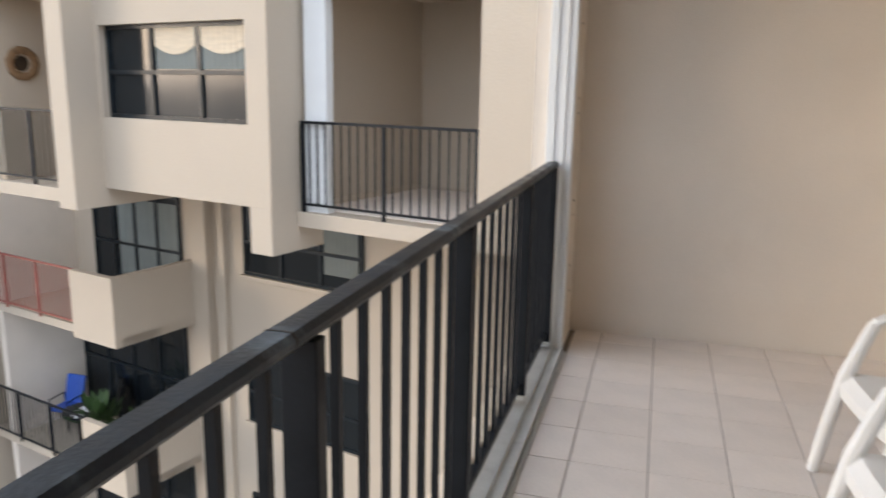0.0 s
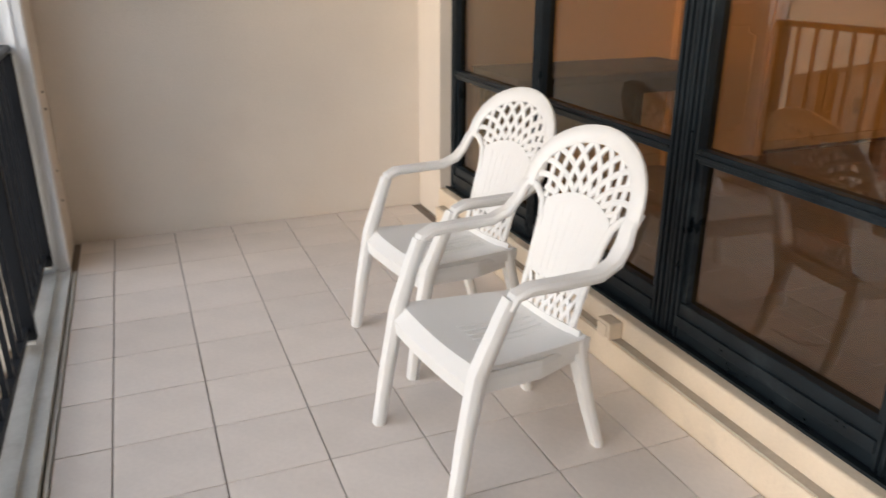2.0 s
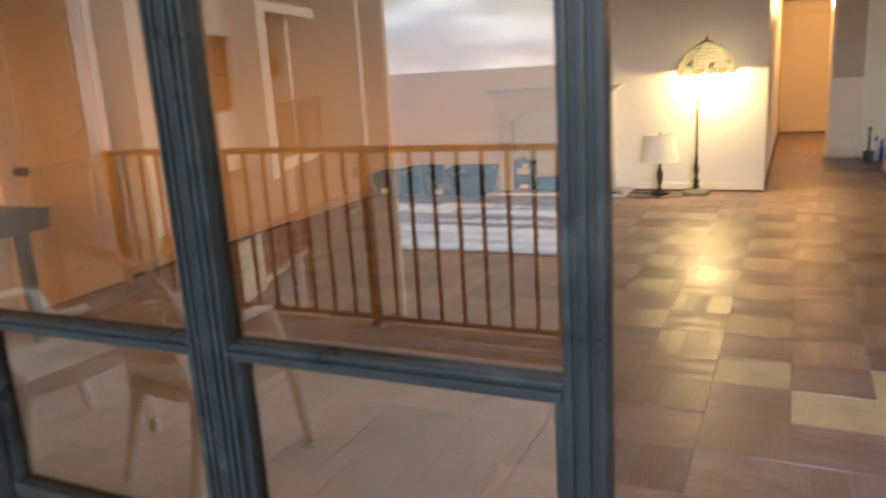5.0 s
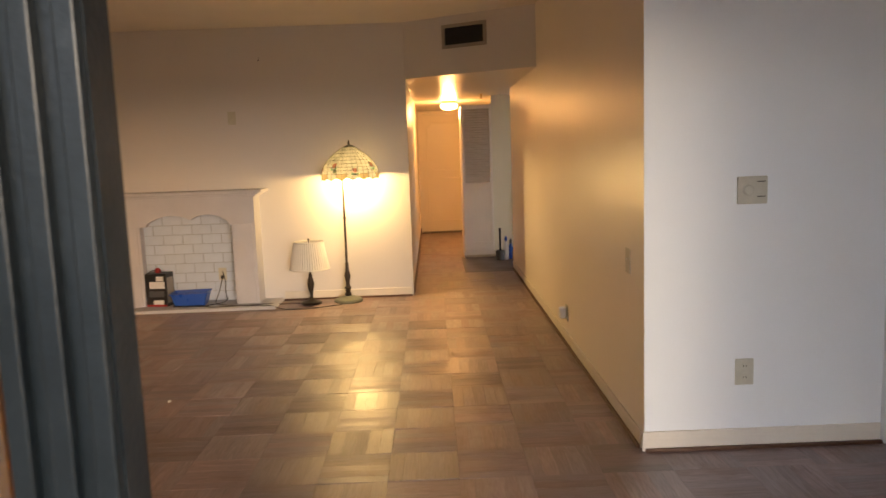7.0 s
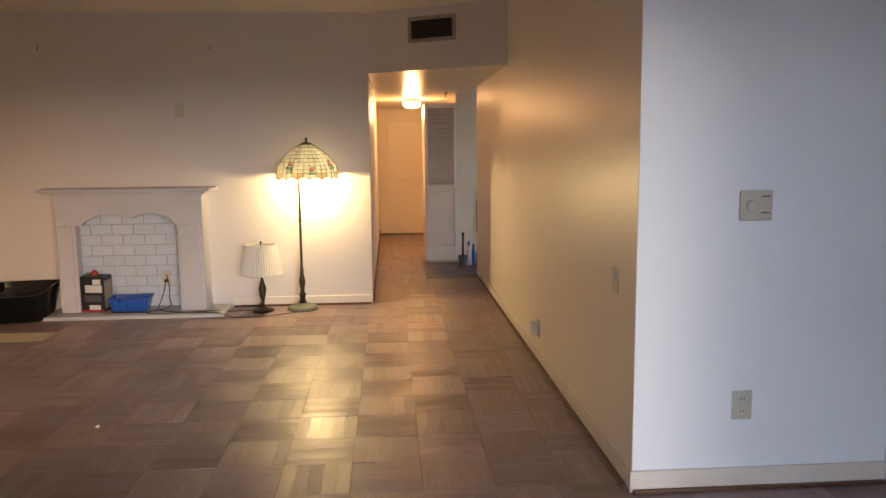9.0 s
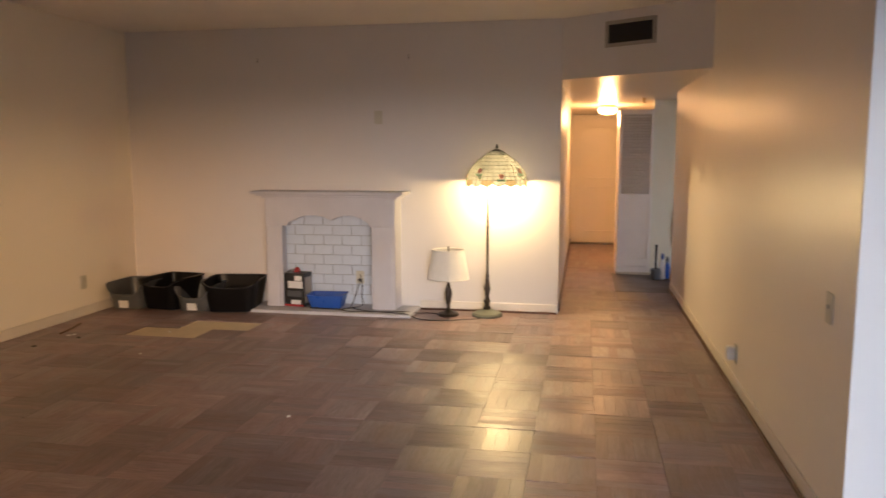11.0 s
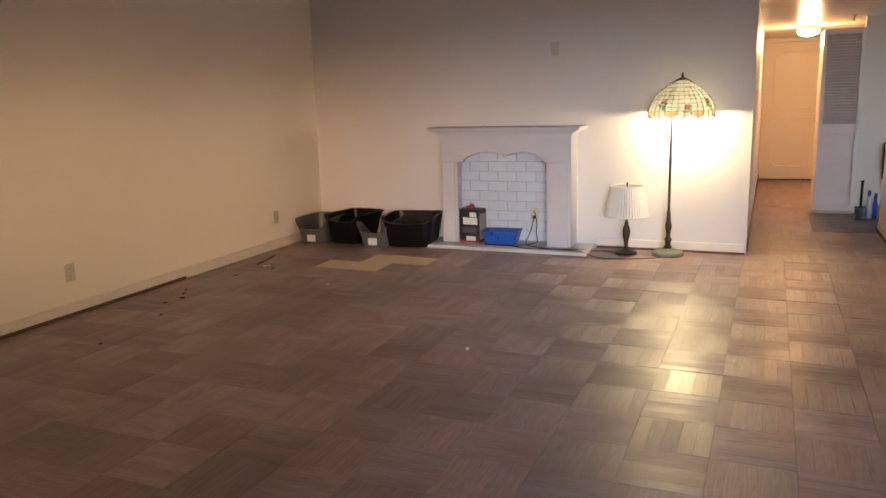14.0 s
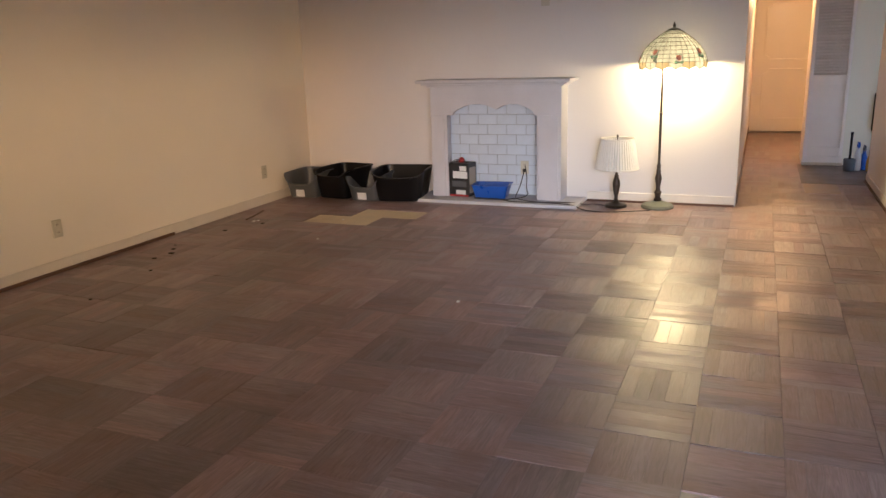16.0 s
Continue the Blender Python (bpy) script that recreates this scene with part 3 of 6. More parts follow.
def lattice(b, xs, zs, d0, d1, hole):
    """One connected slab between the depths d0 and d1 over the grid xs, zs, open in the cells for which hole(i, j) is true."""
    nx, nz = len(xs) - 1, len(zs) - 1
    grid = {}

    def at(i, j, k):
        if (i, j, k) not in grid:
            grid[i, j, k] = b.verts.new((xs[i], (d0, d1)[k], zs[j]))
        return grid[i, j, k]

    def full(i, j):
        return 0 <= i < nx and 0 <= j < nz and not hole(i, j)

    for i in range(nx):
        for j in range(nz):
            if not full(i, j):
                continue
            for k in (0, 1):
                b.faces.new([at(i, j, k), at(i + 1, j, k), at(i + 1, j + 1, k), at(i, j + 1, k)])
            for di, dj, p, q in ((-1, 0, (i, j), (i, j + 1)), (1, 0, (i + 1, j), (i + 1, j + 1)), (0, -1, (i, j), (i + 1, j)), (0, 1, (i, j + 1), (i + 1, j + 1))):
                if not full(i + di, j + dj):
                    b.faces.new([at(*p, 0), at(*q, 0), at(*q, 1), at(*p, 1)])


def facade_window(a0, a1, z0, z1, d, cols, mid=0.45, curtains=(), parent=building):
    """A dark aluminium window with its panes, set into the wall face at depth d."""
    b = bmesh.new()
    w = 0.05
    zm = z0 + (z1 - z0) * mid
    bars = [a0 + (a1 - a0) * i / cols for i in range(1, cols)]
    xs = [a0, a0 + w] + [x + e for x in bars for e in (-0.03, 0.03)] + [a1 - w, a1]
    lattice(b, xs, [z0, z0 + w, zm - 0.025, zm + 0.025, z1 - w, z1], d, d + 0.05, lambda i, j: i % 2 == 1 and j % 2 == 1)
    win = part("window", b, M["frame"], parent)
    for i in range(cols):
        x0, x1 = a0 + (a1 - a0) * i / cols + 0.03, a0 + (a1 - a0) * (i + 1) / cols - 0.03
        for q0, q1 in ((z0 + w, zm - 0.025), (zm + 0.025, z1 - w)):
            b = bmesh.new()
            solid(b, (x0, d + 0.006, q0), (x1, d + 0.016, q1))
            part("pane", b, M["dark_glass"], win)
    for c0, c1, q0, q1 in curtains:
        swags = ((q0, 0.0, M["curtain"]), (q0 + 0.22, 0.05, M["swag"])) if q0 > 1.5 else ((q0, 0.0, M["curtain"]),)
        for n, (low, sag, mat) in enumerate(swags):
            b = bmesh.new()
            wave = [(i / 40, c0 + (c1 - c0) * i / 40, d + 0.026 + 0.012 * n + 0.005 * math.sin(i * 1.3)) for i in range(41)]
            up = [(b.verts.new((x, y, low + sag * (1 - 8 * u * (1 - u)))), b.verts.new((x, y, q1))) for u, x, y in wave]
            for u0, u1 in zip(up, up[1:]):
                b.faces.new((u0[0], u1[0], u1[1], u0[1]))
            part("curtain", b, mat, win)
    b = bmesh.new()
    solid(b, (a0 - 0.06, d, z0 - 0.09), (a1 + 0.06, d + 0.1, z0 - 0.005), bevel=0.01)
    part("window_sill", b, M["facade"], parent)
    return win


def facade_rail(a0, a1, d, z, material, parent=building, step=0.115):
    """Balcony railing: a top and bottom bar, posts and pickets."""
    b = bmesh.new()
    solid(b, (a0, d - 0.02, z + 1.02), (a1, d + 0.02, z + 1.05))
    solid(b, (a0, d - 0.015, z + 0.08), (a1, d + 0.015, z + 0.105))
    r = part("railing", b, material, parent)
    n = max(2, round((a1 - a0) / 1.15) + 1)
    for i in range(n):
        x = a0 + 0.02 + (a1 - a0 - 0.04) * i / (n - 1)
        b = bmesh.new()
        solid(b, (x - 0.02, d - 0.018, z), (x + 0.02, d + 0.018, z + 1.02))
        part("post", b, material, r)
    k = int((a1 - a0) / step)
    for i in range(1, k):
        x = a0 + (a1 - a0) * i / k
        b = bmesh.new()
        solid(b, (x - 0.008, d - 0.008, z + 0.1), (x + 0.008, d + 0.008, z + 1.02))
        part("picket", b, material, r)
    return r


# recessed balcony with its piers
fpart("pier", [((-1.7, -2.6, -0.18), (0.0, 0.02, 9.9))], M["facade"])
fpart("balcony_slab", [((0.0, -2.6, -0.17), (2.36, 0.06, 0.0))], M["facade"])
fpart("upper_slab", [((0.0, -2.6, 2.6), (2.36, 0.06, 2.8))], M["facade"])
facade_rail(0.0, 2.33, 0.0, 0.0, M["rail"])
fpart("shutter_post", [((1.98, -0.16, 0.0), (2.30, -0.04, 2.6))], M["vinyl"], label="white vertical shutter post")
fpart("balcony_tiles", [((0.02, -2.58, 0.001), (2.32, -0.2, 0.012))], M["tile"])
# projecting bay with a wide window, cut round the opening
b = bmesh.new()
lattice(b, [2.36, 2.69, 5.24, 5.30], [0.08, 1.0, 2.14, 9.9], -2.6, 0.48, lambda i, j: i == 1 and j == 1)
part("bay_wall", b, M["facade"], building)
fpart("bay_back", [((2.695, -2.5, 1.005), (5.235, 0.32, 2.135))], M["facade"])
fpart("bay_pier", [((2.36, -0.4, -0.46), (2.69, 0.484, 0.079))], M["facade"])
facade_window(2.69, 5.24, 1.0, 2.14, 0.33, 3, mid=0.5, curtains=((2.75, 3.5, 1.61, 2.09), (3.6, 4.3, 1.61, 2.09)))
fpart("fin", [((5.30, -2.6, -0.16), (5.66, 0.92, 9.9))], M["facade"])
fpart("side_slab", [((5.66, -2.6, -0.16), (9.0, 0.62, 0.02))], M["facade"])
fpart("side_back_wall", [((5.66, -2.6, 0.02), (9.0, -1.6, 9.9))], M["stucco"])
facade_rail(5.68, 9.0, 0.55, 0.02, M["rail"])
# wall added to keep sky light off the side balcony; carries the wreath
fpart("dividing_wall", [((7.6, -1.6, 0.021), (7.75, 0.5, 2.6))], M["facade"])
wreath = bmesh.new()
sweep(wreath, [(7.57, 0.12 + 0.19 * math.cos(k * math.pi / 14), 1.69 + 0.19 * math.sin(k * math.pi / 14)) for k in range(28)], 0.11, 0.07, 8, up=(1, 0, 0), closed=True, scale=[1.0 + 0.12 * math.sin(k * 2.3) for k in range(28)])
part("wall_wreath", wreath, M["wreath"], building, "round brown ornamental wreath on the wall", smooth=True)
plate = bmesh.new()
lathe(plate, [(0.11, 0), (0.10, 0.012), (0.03, 0.02)], 18, pose(7.6, 0.12, 1.69, 0, -90, 0))
part("wreath_centre", plate, M["bronze"], building, "dark round centre of the wreath")
# recessed wall windows below
for k in (1, 2, 3):
    z = -ST * k
    facade_window(3.4, 6.0, z + 0.95, z + 2.25, -2.595, 3, curtains=((3.5, 4.2, z + 1.2, z + 2.2),) if k != 2 else ())
fpart("pilaster", [((6.80, -2.6, -15.2), (7.19, -2.42, -0.16))], M["facade"])
fpart("drain_pipe", [((6.42, -2.6, -15.2), (6.55, -2.48, -0.2))], M["facade"], label="painted drain pipe")
# stacked corner balconies with solid parapets
for k in (1, 2, 3, 4):
    z = -ST * k
    fpart("balcony_slab", [((7.2, -2.6, z - 0.15), (11.6, -0.92, z))], M["facade"])
    fpart("parapet", [((7.2, -0.9, z - 0.16), (8.35, -0.78, z + 1.05)), ((7.2, -2.59, z - 0.16), (7.32, -0.901, z + 1.05))], M["facade"], label="solid stucco corner parapet")
    facade_rail(8.37, 11.6, -0.86, z, M["red_rail"] if k == 1 else M["rail"])
    facade_window(7.62, 10.2 if k == 1 else 10.85, z + 0.05, z + (2.15 if k == 1 else 2.5), -2.59, 4, mid=0.5, curtains=((7.7, 9.4, z + 0.2, z + 2.0),) if k == 1 else ())
    fpart("dividing_wall", [((10.9, -2.6, z), (11.05, -0.95, z + 2.6))], M["stucco"])
# further bays towards the sea
for i in range(2):
    a = 11.6 + 2.7 * i
    fpart("fin", [((a, -2.6, -15.2), (a + 0.35, 0.75, 9.9))], M["facade"])
    fpart("bay_wall", [((a + 0.35, -2.6, -15.2), (a + 2.7, 0.1, 9.9))], M["facade"])
    for k in range(-3, 4):
        facade_window(a + 0.6, a + 2.4, ST * k + 0.9, ST * k + 2.1, 0.105, 2)
for k in range(-4, 3):
    b = bmesh.new()
    lathe(b, [(1.05, 0), (1.15, 0.0), (1.15, 1.1), (1.05, 1.1)], 20, pose(16.3, -0.9, ST * k - 0.1), cap=True)
    part("round_balcony", b, M["facade"], building, "rounded balcony at the end of the wing")
for k in range(0, 3):
    for a0 in (6.0,):
        facade_window(a0, a0 + 2.6, ST * k + 0.1, ST * k + 2.1, -1.595, 3)
    if k:
        facade_window(2.69, 5.24, ST * k + 1.0, ST * k + 2.14, 0.485, 3, mid=0.5)
        fpart("side_slab", [((5.66, -1.6, ST * k - 0.16), (9.0, 0.62, ST * k + 0.02))], M["facade"])
        facade_rail(5.68, 9.0, 0.55, ST * k + 0.02, M["rail"])

# things on the neighbour's lower balcony
def patio_chair(m, cover):
    c = thing("patio_chair", "dark patio chair with a blue cushion on a balcony", "chair", m)
    b = bmesh.new()
    for x in (-0.22, 0.22):
        sweep(b, [(x, 0.24, 0), (x, 0.22, 0.42), (x, 0.2, 0.62), (x, -0.2, 0.64), (x, -0.25, 0.0)], 0.03, 0.03, 6)
    part("frame", b, M["black_bin"], c)
    b = bmesh.new()
    solid(b, (-0.22, -0.22, 0.38), (0.22, 0.22, 0.46), bevel=0.03)
    part("seat", b, cover, c)
    b = bmesh.new()
    solid(b, (-0.22, -0.05, 0.0), (0.22, 0.05, 0.6), pose(0, -0.22, 0.42, 14, 0, 0), bevel=0.04)
    part("backrest", b, cover, c)
    return c


ZB = -2 * ST
patio_chair(FAC @ pose(10.4, -1.75, ZB, 0, 0, 15), M["blue"])
patio_chair(FAC @ pose(9.6, -2.1, ZB, 0, 0, -35), M["black_bin"])


def potted_plant(m, r, h):
    t = thing("potted_plant", "leafy green plant in a dark pot on a balcony", "plant", m, group="balcony plants")
    b = bmesh.new()
    lathe(b, [(r * 0.55, 0), (r * 0.75, h * 0.4), (r * 0.8, h * 0.42), (r * 0.7, h * 0.42)], 14)
    part("pot", b, M["black_bin"], t)
    b = bmesh.new()
    rnd = random.Random(int(r * 1000 + h * 77))
    for i in range(60):
        w, el, ln = rnd.random() * 6.28, rnd.uniform(0.2, 1.4), rnd.uniform(0.5, 1.1) * h * 0.7
        d = Vector((math.cos(w) * math.cos(el), math.sin(w) * math.cos(el), math.sin(el)))
        s = d.cross(Vector((0, 0, 1))).normalized() * ln * 0.12
        p0, p1 = Vector((0, 0, h * 0.4)) + d * ln * 0.3, Vector((0, 0, h * 0.4)) + d * ln
        f = [b.verts.new(q) for q in (p0, (p0 + p1) / 2 + s, p1, (p0 + p1) / 2 - s)]
        b.faces.new(f)
    part("leaves", b, M["leaf"], t)
    return t


potted_plant(FAC @ pose(8.95, -1.5, ZB), 0.24, 1.1)
potted_plant(FAC @ pose(8.2, -1.8, ZB), 0.2, 0.9)
t = thing("patio_table", "small glass patio table with papers on a balcony", "table", FAC @ pose(9.35, -1.5, ZB))
b = bmesh.new()
lathe(b, [(0.42, 0.68), (0.44, 0.69), (0.44, 0.71), (0.42, 0.72)], 20)
part("tabletop", b, M["dark_glass"], t)
b = bmesh.new()
solid(b, (-0.15, -0.12, 0.7215), (0.13, 0.1, 0.728), pose(0, 0, 0, 0, 0, 25))
solid(b, (-0.3, 0.1, 0.7215), (-0.1, 0.3, 0.73), pose(0, 0, 0, 0, 0, -15))
o = new("papers", mesh_of(b, "papers", M["paper"]))
o.matrix_world = FAC @ pose(9.35, -1.5, ZB)
tagged(o, "white papers lying on the patio table", "papers")
for i in range(3):
    b = bmesh.new()
    w = i * 2.1
    sweep(b, [(0.3 * math.cos(w), 0.3 * math.sin(w), 0.69), (0.25 * math.cos(w), 0.25 * math.sin(w), 0)], 0.03, 0.03, 6, up=(1, 0, 0))
    part("leg", b, M["black_bin"], t)

# ---------------------------------------------------------------- balcony: railing, track, post
railing = thing("balcony_railing", "black painted metal balcony railing with worn handrail", "railing", pose(-0.29, 0, 0))
bm = bmesh.new()
sweep(bm, [(0, y, 1.052) for y in np.linspace(Y_NEAR + 0.01, 4.265, 24)], 0.062, 0.034, 10, power=5)
part("handrail", bm, M["handrail"], railing, smooth=True)
for y in (1.21, 3.35):
    bm = bmesh.new()
    sweep(bm, [(0, y - 0.0025, 1.052), (0, y + 0.0025, 1.052)], 0.065, 0.037, 10, power=5)
    part("rail_joint", bm, M["slot"], railing, "dark joint in the handrail")
bm = bmesh.new()
solid(bm, (-0.014, Y_NEAR + 0.01, 0.105), (0.014, 4.265, 0.13))
part("bottom_bar", bm, M["rail"], railing)
bm = bmesh.new()
solid(bm, (-0.034, -0.018, 0.07), (0.034, 0.018, 1.036), bevel=0.003)
post_mesh = mesh_of(bm, "post", M["rail"])
bm = bmesh.new()
solid(bm, (-0.009, -0.009, 0.128), (0.009, 0.009, 1.036))
picket_mesh = mesh_of(bm, "picket", M["rail"])
bm = bmesh.new()
solid(bm, (-0.03, -0.035, 0.06), (0.03, 0.035, 0.072), bevel=0.002)
foot_mesh = mesh_of(bm, "foot", M["track"])
posts = [1.29 + 1.072 * k for k in range(-3, 3)] + [4.22]
for y in posts:
    for nm, me in (("post", post_mesh), ("post_foot", foot_mesh)):
        o = new(nm, me)
        o.parent, o.location = railing, (0, y, 0)
for y0 in [1.29 + 1.072 * k for k in range(-3, 3)]:
    for i in range(1, 8 if y0 < 3.4 else 6):
        o = new("picket", picket_mesh)
        o.parent, o.location = railing, (0, y0 + 0.134 * i, 0)
block("ledge", (-0.42, Y_NEAR, -0.008), (-0.335, 4.26, 0.075), M["curb"], "cream painted concrete edge under the railing", "ledge", bevel=0.006)
track = tagged(new("shutter_track"), "weathered aluminium shutter track along the balcony edge", "track", kind="structure")
for x0, x1, z1 in ((-0.333, -0.318, 0.045), (-0.318, -0.25, 0.016), (-0.25, -0.242, 0.032), (-0.242, -0.2, 0.018), (-0.2, -0.186, 0.034), (-0.178, -0.168, 0.012)):
    bm = bmesh.new()
    solid(bm, (x0, Y_NEAR, -0.007), (x1, 4.262, z1))
    part("track_rail", bm, M["track"], track)
bm = bmesh.new()
solid(bm, (-0.335, 4.27, -0.007), (-0.194, 4.345, 2.55), bevel=0.004)
solid(bm, (-0.30, 4.262, 0.0), (-0.292, 4.271, 2.55))
solid(bm, (-0.245, 4.262, 0.0), (-0.237, 4.271, 2.55))
structure("trim_shutter_post", bm, M["vinyl"], "white vertical shutter post at the balcony end", "post")
block("wall_balcony_return", (-0.42, 4.347, -0.01), (-0.198, END_Y - 0.002, 2.55), M["stucco"], "cream stucco return beside the shutter post", "wall")
bm = bmesh.new()
lathe(bm, [(0.006, 0), (0.006, 0.004), (0.002, 0.006)], 8, pose(0, 0, 0, 0, 90, 0))
screw_mesh = mesh_of(bm, "screw", M["bronze"])
for z in (0.30, 0.45, 0.75, 0.83, 1.32, 1.40, 1.8):
    o = new("screw", screw_mesh)
    o.location = (-0.197, 4.5, z)
    tagged(o, "rusty screw head in the stucco return wall", "screw", "screws in the wall")

# ---------------------------------------------------------------- balcony: glazing
def stile(bm, y0, y1, z0, z1, x0=1.82, x1=1.882):
    """An upright of the frame with two raised ribs on its faces."""
    solid(bm, (x0 + 0.012, y0, z0), (x1 - 0.012, y1, z1))
    w = y1 - y0
    for f in (0.12, 0.5, 0.88):
        c = y0 + w * f
        solid(bm, (x0, c - w * 0.1, z0), (x0 + 0.0125, c + w * 0.1, z1), bevel=0.002)
        solid(bm, (x1 - 0.0125, c - w * 0.1, z0), (x1, c + w * 0.1, z1), bevel=0.002)


def glazed_panel(name, y0, y1, label, s0=0.06, s1=0.06, latch=False, shift=0.0, category="window"):
    """One dark metal panel: two uprights, three rails, two panes."""
    w = tagged(new(name), label, category, kind="structure")
    w.matrix_world = pose(shift, 0, 0)
    for a, b_ in ((y0, y0 + s0), (y1 - s1, y1)):
        bm = bmesh.new()
        stile(bm, a, b_, 0.19, 2.15)
        part("window_frame", bm, M["frame"], w)
    for z0, z1, d in ((0.19, 0.325, 0.0), (0.808, 0.852, 0.0), (2.08, 2.15, 0.0)):
        bm = bmesh.new()
        solid(bm, (1.826, y0 + s0, z0), (1.884, y1 - s1, z1), bevel=0.004)
        solid(bm, (1.816, y0 + s0, z0 + (z1 - z0) * 0.35), (1.8265, y1 - s1, z0 + (z1 - z0) * 0.65), bevel=0.002)
        part("window_rail", bm, M["frame"], w)
    bm = bmesh.new()
    solid(bm, (1.834, y0 + s0, 0.325), (1.878, y0 + s0 + 0.02, 0.808))
    solid(bm, (1.834, y1 - s1 - 0.02, 0.325), (1.878, y1 - s1, 0.808))
    part("window_bead", bm, M["frame"], w)
    for z0, z1 in ((0.325, 0.808), (0.852, 2.08)):
        bm = bmesh.new()
        solid(bm, (1.856, y0 + s0 + (0.02 if z0 < 0.5 else 0), z0), (1.861, y1 - s1 - (0.02 if z0 < 0.5 else 0), z1))
        part("pane", bm, GLASS, w)
    if latch:
        bm = bmesh.new()
        solid(bm, (1.815, y0 + 0.008, 0.89), (1.821, y0 + 0.018, 0.95), bevel=0.001)
        solid(bm, (1.81, y0 + 0.010, 0.91), (1.8152, y0 + 0.016, 0.93), bevel=0.001)
        part("latch", bm, M["frame"], w, "worn metal door latch")
    return w


glazed_panel("window_1", 3.42, 4.368, "dark bronze framed window with tinted glass", 0.035, 0.05)
glazed_panel("window_2", 2.425, 3.418, "dark bronze framed window with tinted glass", 0.07, 0.035)
glazed_panel("window_3", 1.522, 2.422, "dark bronze framed window with tinted glass", 0.055, 0.065)
glazed_panel("door_1", 0.578, 1.52, "dark bronze framed glass sliding door, pushed open", 0.085, 0.06, True, 0.0, "sliding door")
bm = bmesh.new()
for x0, x1, z1 in ((1.79, 1.80, 0.20), (1.80, 1.895, 0.192), (1.895, 1.905, 0.20)):
    solid(bm, (x0, 0.53, 0.18), (x1, 4.366, z1))
structure("window_track", bm, M["frame"], "dark metal track under the glazing", "track")
bm = bmesh.new()
solid(bm, (1.685, 2.545, 0.112), (1.742, 2.625, 0.178), bevel=0.005)
solid(bm, (1.679, 2.558, 0.122), (1.6855, 2.612, 0.168), bevel=0.002)
o = new("junction_box", mesh_of(bm, "junction_box", M["curb"]))
tagged(o, "cream painted electrical box on the curb ledge", "electrical box")


# ---------------------------------------------------------------- balcony: resin chairs
def back_at(y, s, off=0.0):
    """A point of the reclined, slightly hollow chair back: y across, s up along it."""
    return Vector((-0.150 - 0.345 * s + 0.55 * y * y * min(1.0, s / 0.2) - off, y, 0.38 + 0.955 * s))


def half_width(s):
    return 0.172 + 0.052 * math.sin(min(1.0, s / 0.34) * math.pi / 2)


